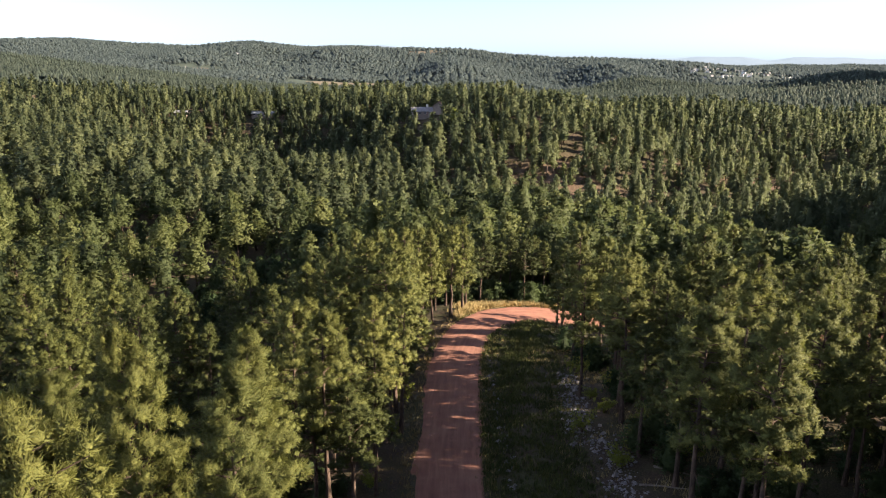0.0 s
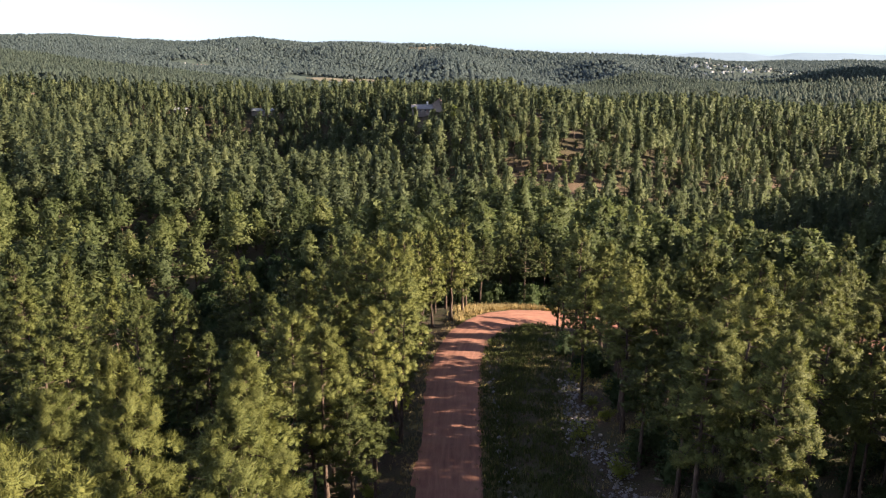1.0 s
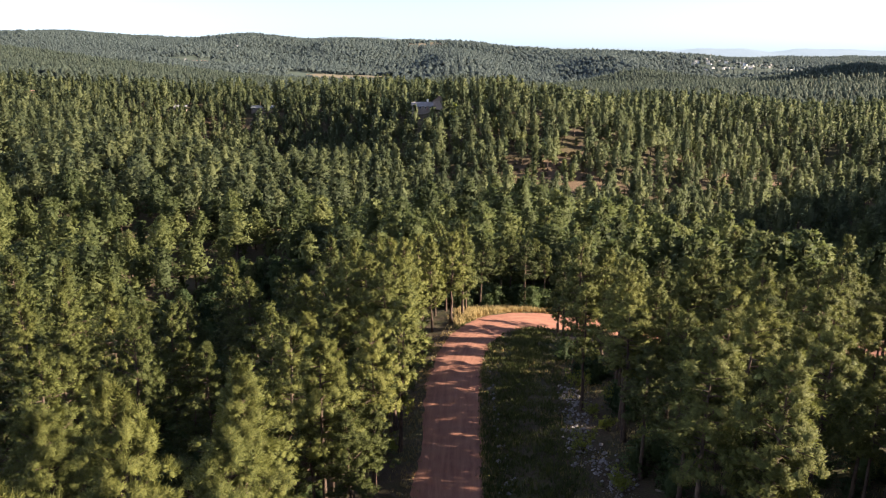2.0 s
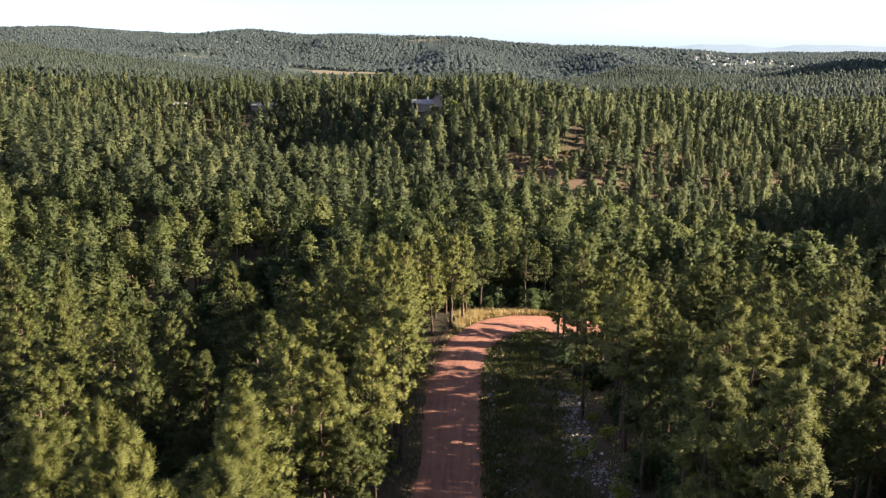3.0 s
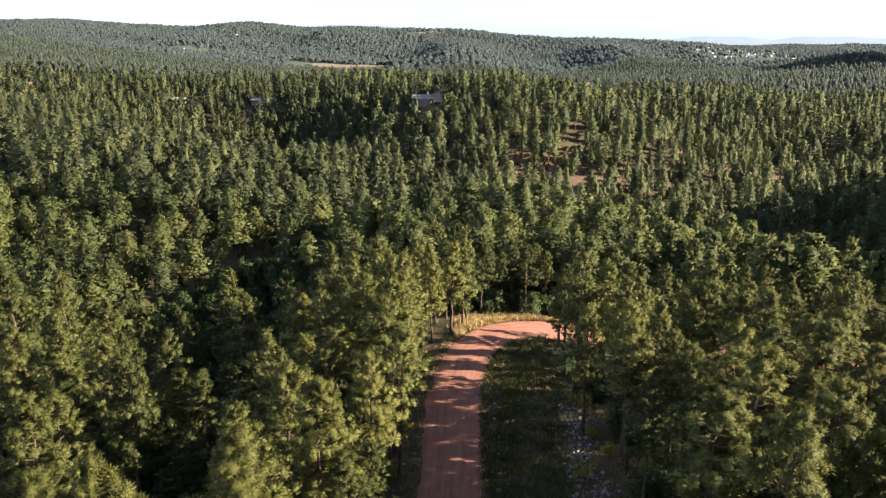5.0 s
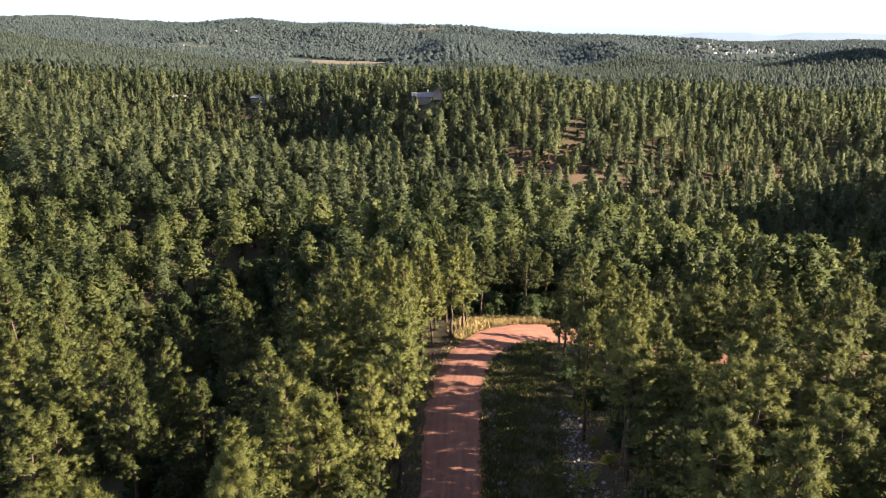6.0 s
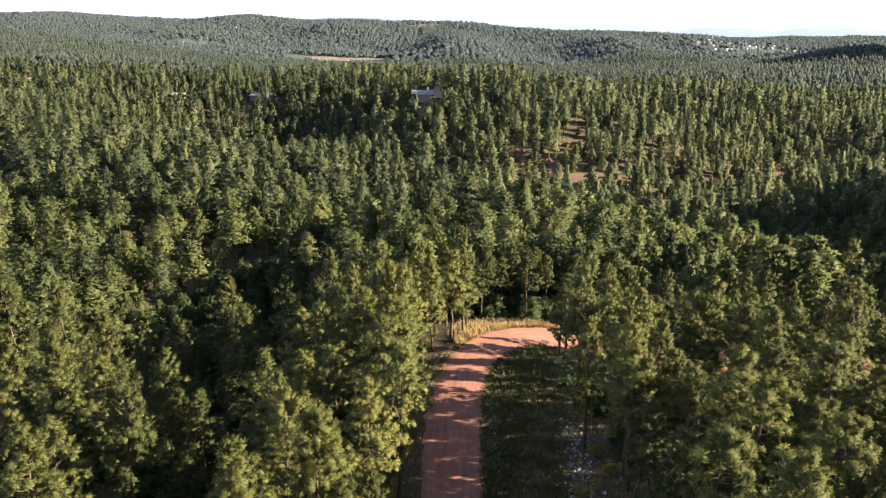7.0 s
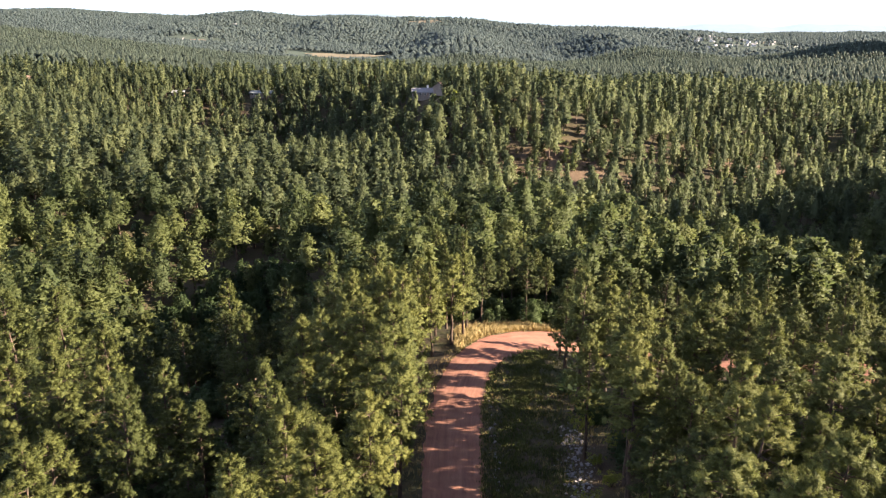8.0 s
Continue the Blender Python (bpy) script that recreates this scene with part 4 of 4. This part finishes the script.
def aspen_tree(x, y, height, wide, seed, label):
    """A broadleaf tree: pale trunk that forks, rounded crown of many small leaves."""
    r = np.random.default_rng(seed)
    ob = new("aspen_tree")
    wood = [tube([(0, 0, -0.2), (0.1, 0, height * 0.3), (0.05, 0.1, height * 0.62)], (0.16, 0.12, 0.06), 8)]
    c = []
    for k in range(16):
        az, z = k * 2.4 + r.normal(0, 0.3), height * r.uniform(0.25, 0.6)
        tip = np.array([math.cos(az) * wide * r.uniform(0.4, 0.9), math.sin(az) * wide * r.uniform(0.4, 0.9), z + height * r.uniform(0.12, 0.38)])
        wood.append(tube([(0.06, 0.04, z), tip * [0.5, 0.5, 1] - [0, 0, 0.4], tip], (0.05, 0.03, 0.01), 4))
        c += [tip * [q, q, 1] + r.normal(0, 0.5, 3) for q in r.uniform(0.2, 1.1, 16)]
    c = np.array(c)
    out = c - np.array([0, 0, height * 0.5])
    out /= np.linalg.norm(out, axis=1)[:, None]
    part("trunk", mesh_from("trunk", *join(wood), [PALE_BARK], smooth=True), ob, "pale smooth bark")
    v, f, way = foliage(r, c, np.full(len(c), 0.45), out, core=0.7, rough=0.35, count=14, size=0.26, slim=0.3)
    crown = part("crown", mesh_from("crown", v, f, [BROADLEAF], smooth=True, ways=way), ob, "yellow-green leaves")
    crown.color = (0.7, 0.7, 0.7, 1)
    ob.matrix_world = pose(x, y, spot_z(x, y), 0, 0, 40 * seed)
    tagged(ob, label, "tree", "broadleaf trees among the pines")


for n, (x, y, h, w) in enumerate(((6.5, 430, 16, 2.6), (47, 268, 11, 2.4), (54, 262, 9, 2.0))):
    aspen_tree(x, y, h, w, n + 1, "yellow-green broadleaf tree with pale trunk among pines")


def fallen_log(x, y, turn, length):
    r = np.random.default_rng(int(x * 10))
    t = np.linspace(0, 1, 7)
    path = np.stack([length * t, 0.16 * np.sin(3.4 * t + x), 0.07 - 0.03 * t], 1)
    pieces = [tube(path, 0.095 * (1 - 0.65 * t), 7)]
    for k in range(5):
        p = path[1 + k]
        pieces.append(tube([p, p + np.array([0.3, r.normal(0, 0.4), r.uniform(0.1, 0.5)])], (0.03, 0.008), 4))
    ob = new("fallen_log", mesh_from("fallen_log", *join(pieces), [DEAD_WOOD], smooth=True))
    a = radians(turn)
    rise = math.degrees(math.atan2(spot_z(x + length * math.cos(a), y + length * math.sin(a)) - spot_z(x, y), length))
    ob.matrix_world = pose(x, y, spot_z(x, y), 0, -rise, turn)
    tagged(ob, "bleached grey fallen log with broken branches on needle litter", "log", "fallen logs")


for x, y, turn, length in ((13.0, 50.2, 20, 3.6), (15.4, 48.2, -35, 4.2), (12.2, 47.0, 60, 2.6), (17.8, 51.4, 5, 3.0), (13.6, 45.4, -10, 3.4)):
    fallen_log(x, y, turn, length)


def bevelled_box(sx, sy, sz, bevel):
    bm = bmesh.new()
    bmesh.ops.create_cube(bm, size=1.0)
    bmesh.ops.scale(bm, vec=(sx, sy, sz), verts=bm.verts)
    bmesh.ops.translate(bm, vec=(0, 0, sz / 2), verts=bm.verts)
    bmesh.ops.bevel(bm, geom=bm.edges[:], offset=bevel, segments=2, affect="EDGES")
    return bm


def bm_mesh(name, bm, mat):
    me = bpy.data.meshes.new(name)
    bm.to_mesh(me)
    bm.free()
    me.materials.append(mat)
    return me


def marker_post(x, y):
    post = new("marker_post", bm_mesh("marker_post", bevelled_box(0.16, 0.14, 1.6, 0.02), DEAD_WOOD))
    post.matrix_world = pose(x, y, spot_z(x, y) - 0.25, 2, -3, 20)
    tagged(post, "short weathered wooden post at the inside of the bend", "post")


marker_post(17.0, 104.4)


# ---- houses ----
def box_mesh(name, x0, x1, y0, y1, z0, z1, mat):
    bm = bmesh.new()
    bmesh.ops.create_cube(bm, size=1.0)
    bmesh.ops.scale(bm, vec=(x1 - x0, y1 - y0, z1 - z0), verts=bm.verts)
    bmesh.ops.translate(bm, vec=((x0 + x1) / 2, (y0 + y1) / 2, (z0 + z1) / 2), verts=bm.verts)
    return bm_mesh(name, bm, mat)


def gable(name, length, depth, eaves, rise, over, mat, thick=0.25):
    """A gabled roof with thickness, ridge along x."""
    bm = bmesh.new()
    a, b = length / 2 + over, depth / 2 + over
    drop = over * rise / (depth / 2)
    pts = [(-b, eaves - drop), (0, eaves + rise), (b, eaves - drop), (b, eaves - drop - thick), (0, eaves + rise - thick), (-b, eaves - drop - thick)]
    rings = [[bm.verts.new((x, y, z)) for y, z in pts] for x in (-a, a)]
    for k in range(6):
        bm.faces.new((rings[0][k], rings[0][(k + 1) % 6], rings[1][(k + 1) % 6], rings[1][k]))
    bm.faces.new((rings[0][0], rings[0][5], rings[0][4], rings[0][1]))
    bm.faces.new((rings[0][1], rings[0][4], rings[0][3], rings[0][2]))
    bm.faces.new((rings[1][0], rings[1][1], rings[1][4], rings[1][5]))
    bm.faces.new((rings[1][1], rings[1][2], rings[1][3], rings[1][4]))
    bmesh.ops.recalc_face_normals(bm, faces=bm.faces[:])
    return bm_mesh(name, bm, mat)


def walls_with_gables(name, length, depth, eaves, rise, mat):
    bm = bmesh.new()
    a, b = length / 2, depth / 2
    pts = [(-b, -2.5), (b, -2.5), (b, eaves), (0, eaves + rise - 0.15), (-b, eaves)]
    rings = [[bm.verts.new((x, y, z)) for y, z in pts] for x in (-a, a)]
    for k in range(5):
        bm.faces.new((rings[0][k], rings[0][(k + 1) % 5], rings[1][(k + 1) % 5], rings[1][k]))
    bm.faces.new(rings[0][::-1])
    bm.faces.new(rings[1])
    bmesh.ops.recalc_face_normals(bm, faces=bm.faces[:])
    return bm_mesh(name, bm, mat)


def house(label, length, depth, eaves, rise, wall, roof, windows=3, chimney=False, group=""):
    h = new("house")
    part("wall", walls_with_gables("wall", length, depth, eaves, rise, wall), h)
    part("roof", gable("roof", length, depth, eaves, rise, 0.6, roof), h)
    for k in range(windows):
        x = length * ((k + 0.5) / windows - 0.5)
        win = part("window", box_mesh("window", x - 0.7, x + 0.7, -depth / 2 - 0.06, -depth / 2 + 0.02, 1.0, 2.3, WHITE), h)
        part("pane", box_mesh("pane", x - 0.58, x + 0.58, -depth / 2 - 0.075, -depth / 2 - 0.05, 1.1, 2.2, DARK_GLASS), win)
    part("door", box_mesh("door", length * 0.18, length * 0.18 + 0.95, -depth / 2 - 0.05, -depth / 2 + 0.02, 0.0, 2.05, RED_ROOF), h)
    if chimney:
        part("chimney", box_mesh("chimney", length * 0.22, length * 0.22 + 1.1, -0.5, 0.6, eaves, eaves + rise + 1.6, WHITE), h, "pale chimney")
    return tagged(h, label, "house", group)


def settle(ob, x, y, turn, lift=0.0):
    ob.matrix_world = pose(x, y, spot_z(x, y) + lift, 0, 0, turn)


settle(house("single-storey house with grey shingle roof and pale chimney in pines", 13, 8, 3.0, 2.2, SIDING, ROOFING, 4, True), -13.5, 484, 6, 0.6)
settle(house("house wing with brown gable roof among pines", 7, 7, 3.2, 2.6, SIDING, RED_ROOF, 2), -2.5, 481, 84, 1.2)
settle(house("long low barn with pale metal roof between pines", 17, 6, 2.6, 1.4, SIDING, METAL, 4), -139, 579, -4, 0.2)
settle(house("small shed with white metal roof among pines", 9, 6, 2.6, 1.3, SIDING, METAL, 2), -203, 581, 0, 0.6)
settle(house("brown-roofed cabin half hidden by pines", 12, 9, 3.0, 3.2, SIDING, RED_ROOF, 3), -331, 600, 12, 0.6)

TOWN = [house("small white far house with grey roof on the hill", 15, 10, 4.5, 3.2, WHITE, ROOFING, 3, False, "houses of the far town"),
        house("small pale far house with light metal roof on the hill", 18, 11, 5.0, 3.4, WHITE, METAL, 3, False, "houses of the far town")]
rng = np.random.default_rng(12)
spots = [(rng.uniform(700, 1030), rng.uniform(2020, 2220)) for k in range(58)] + [(-560, 1985), (-600, 2030), (-690, 2040), (-655, 2420), (-640, 2450), (590, 2080), (560, 2060), (620, 2110)]
for n, (x, y) in enumerate(spots):
    m = pose(x, y, spot_z(x, y) + 2.0, 0, 0, rng.uniform(-40, 40)) @ Matrix.Scale(rng.uniform(0.55, 1.0), 4)
    if n < 2:
        TOWN[n].matrix_world = m
    else:
        copy_thing(TOWN[n % 2], m)


mast = new("radio_mast")
part("pole", mesh_from("pole", *tube(np.array([(0, 0, z) for z in (-1.0, 12.0, 27.0)]), np.array([0.6, 0.5, 0.3]), 6), [METAL]), mast)
for z in (17.0, 21.0, 25.0):
    part("antenna", box_mesh("antenna", -1.1, 1.1, -0.25, 0.25, z, z + 1.4, METAL), mast, "pale antenna panel")
tagged(mast, "slender grey metal radio mast on the far wooded hill", "radio mast")
settle(mast, 752, 2150, 20)


# ---- open fields and the far mountains ----
def patch(name, label, cx, cy, rx, ry, mat, lift):
    """A field laid over the ground, with a ragged edge."""
    r = np.random.default_rng(int(abs(cx)))
    u = np.linspace(0, 1, 9)[1:]
    a = np.arange(40) * 2 * math.pi / 40
    edge = 1 + 0.10 * np.sin(3 * a + 1) + 0.07 * np.sin(7 * a) + r.normal(0, 0.03, 40)
    px = np.r_[cx, (cx + rx * u[:, None] * (np.sign(np.cos(a)) * np.abs(np.cos(a)) ** 0.6 * edge)[None]).ravel()]
    py = np.r_[cy, (cy + ry * u[:, None] * (np.sign(np.sin(a)) * np.abs(np.sin(a)) ** 0.6 * edge)[None]).ravel()]
    f = [(0, 1 + j, 1 + (j + 1) % 40) for j in range(40)]
    for i in range(7):
        for j in range(40):
            p, q = 1 + i * 40 + j, 1 + i * 40 + (j + 1) % 40
            f += [(p, p + 40, q + 40), (p, q + 40, q)]
    me = mesh_from(name, np.stack([px, py, ground_z(px, py) + lift], 1), f, [mat], smooth=True)
    tagged(new(name, me), label, "field", kind="structure")


patch("field_1", "straw-yellow mown field in the far valley", -230, 1735, 88, 26, STUBBLE, 1.5)
patch("field_2", "reddish bare clearing on the far slope", -600, 2010, 75, 60, RED_EARTH, 2.5)
patch("field_3", "pale clearing on the far hilltop", -72, 2665, 75, 50, STUBBLE, 2.0)


def far_ridge(name, label, y, points, mat):
    """A far mountain chain as a long rounded bank: (x, crest height)."""
    line = smooth_line(points, 60)
    v = []
    for x, z in line:
        for k, (dy, f) in enumerate(((-260, 0.0), (-120, 0.62), (0, 1.0), (150, 0.55), (300, 0.0))):
            v.append((x, y + dy, -60 + (z + 60) * f + (2.5 * math.sin(x * 0.021 + k) if 0 < k < 4 else 0)))
    n = len(line)
    i = (np.arange(n - 1)[:, None] * 5 + np.arange(4)[None]).ravel()
    me = mesh_from(name, v, np.stack([i, i + 5, i + 6, i + 1], 1), [mat], smooth=True)
    tagged(new(name, me), label, "mountains", kind="structure")


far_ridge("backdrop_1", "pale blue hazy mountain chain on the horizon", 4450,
          [(900, 10), (1350, 30), (1530, 40), (1750, 38), (1900, 22), (2050, 36), (2250, 38), (2500, 30), (3200, 20)], HAZE_GLOW_HILL)
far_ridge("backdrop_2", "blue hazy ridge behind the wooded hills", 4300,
          [(-3300, 100), (-2700, 128), (-2400, 138), (-2150, 134), (-1950, 112), (-1500, 100), (-1100, 106), (-800, 98), (-500, 106), (-200, 90), (200, 50)], HAZE_GLOW_HILL)
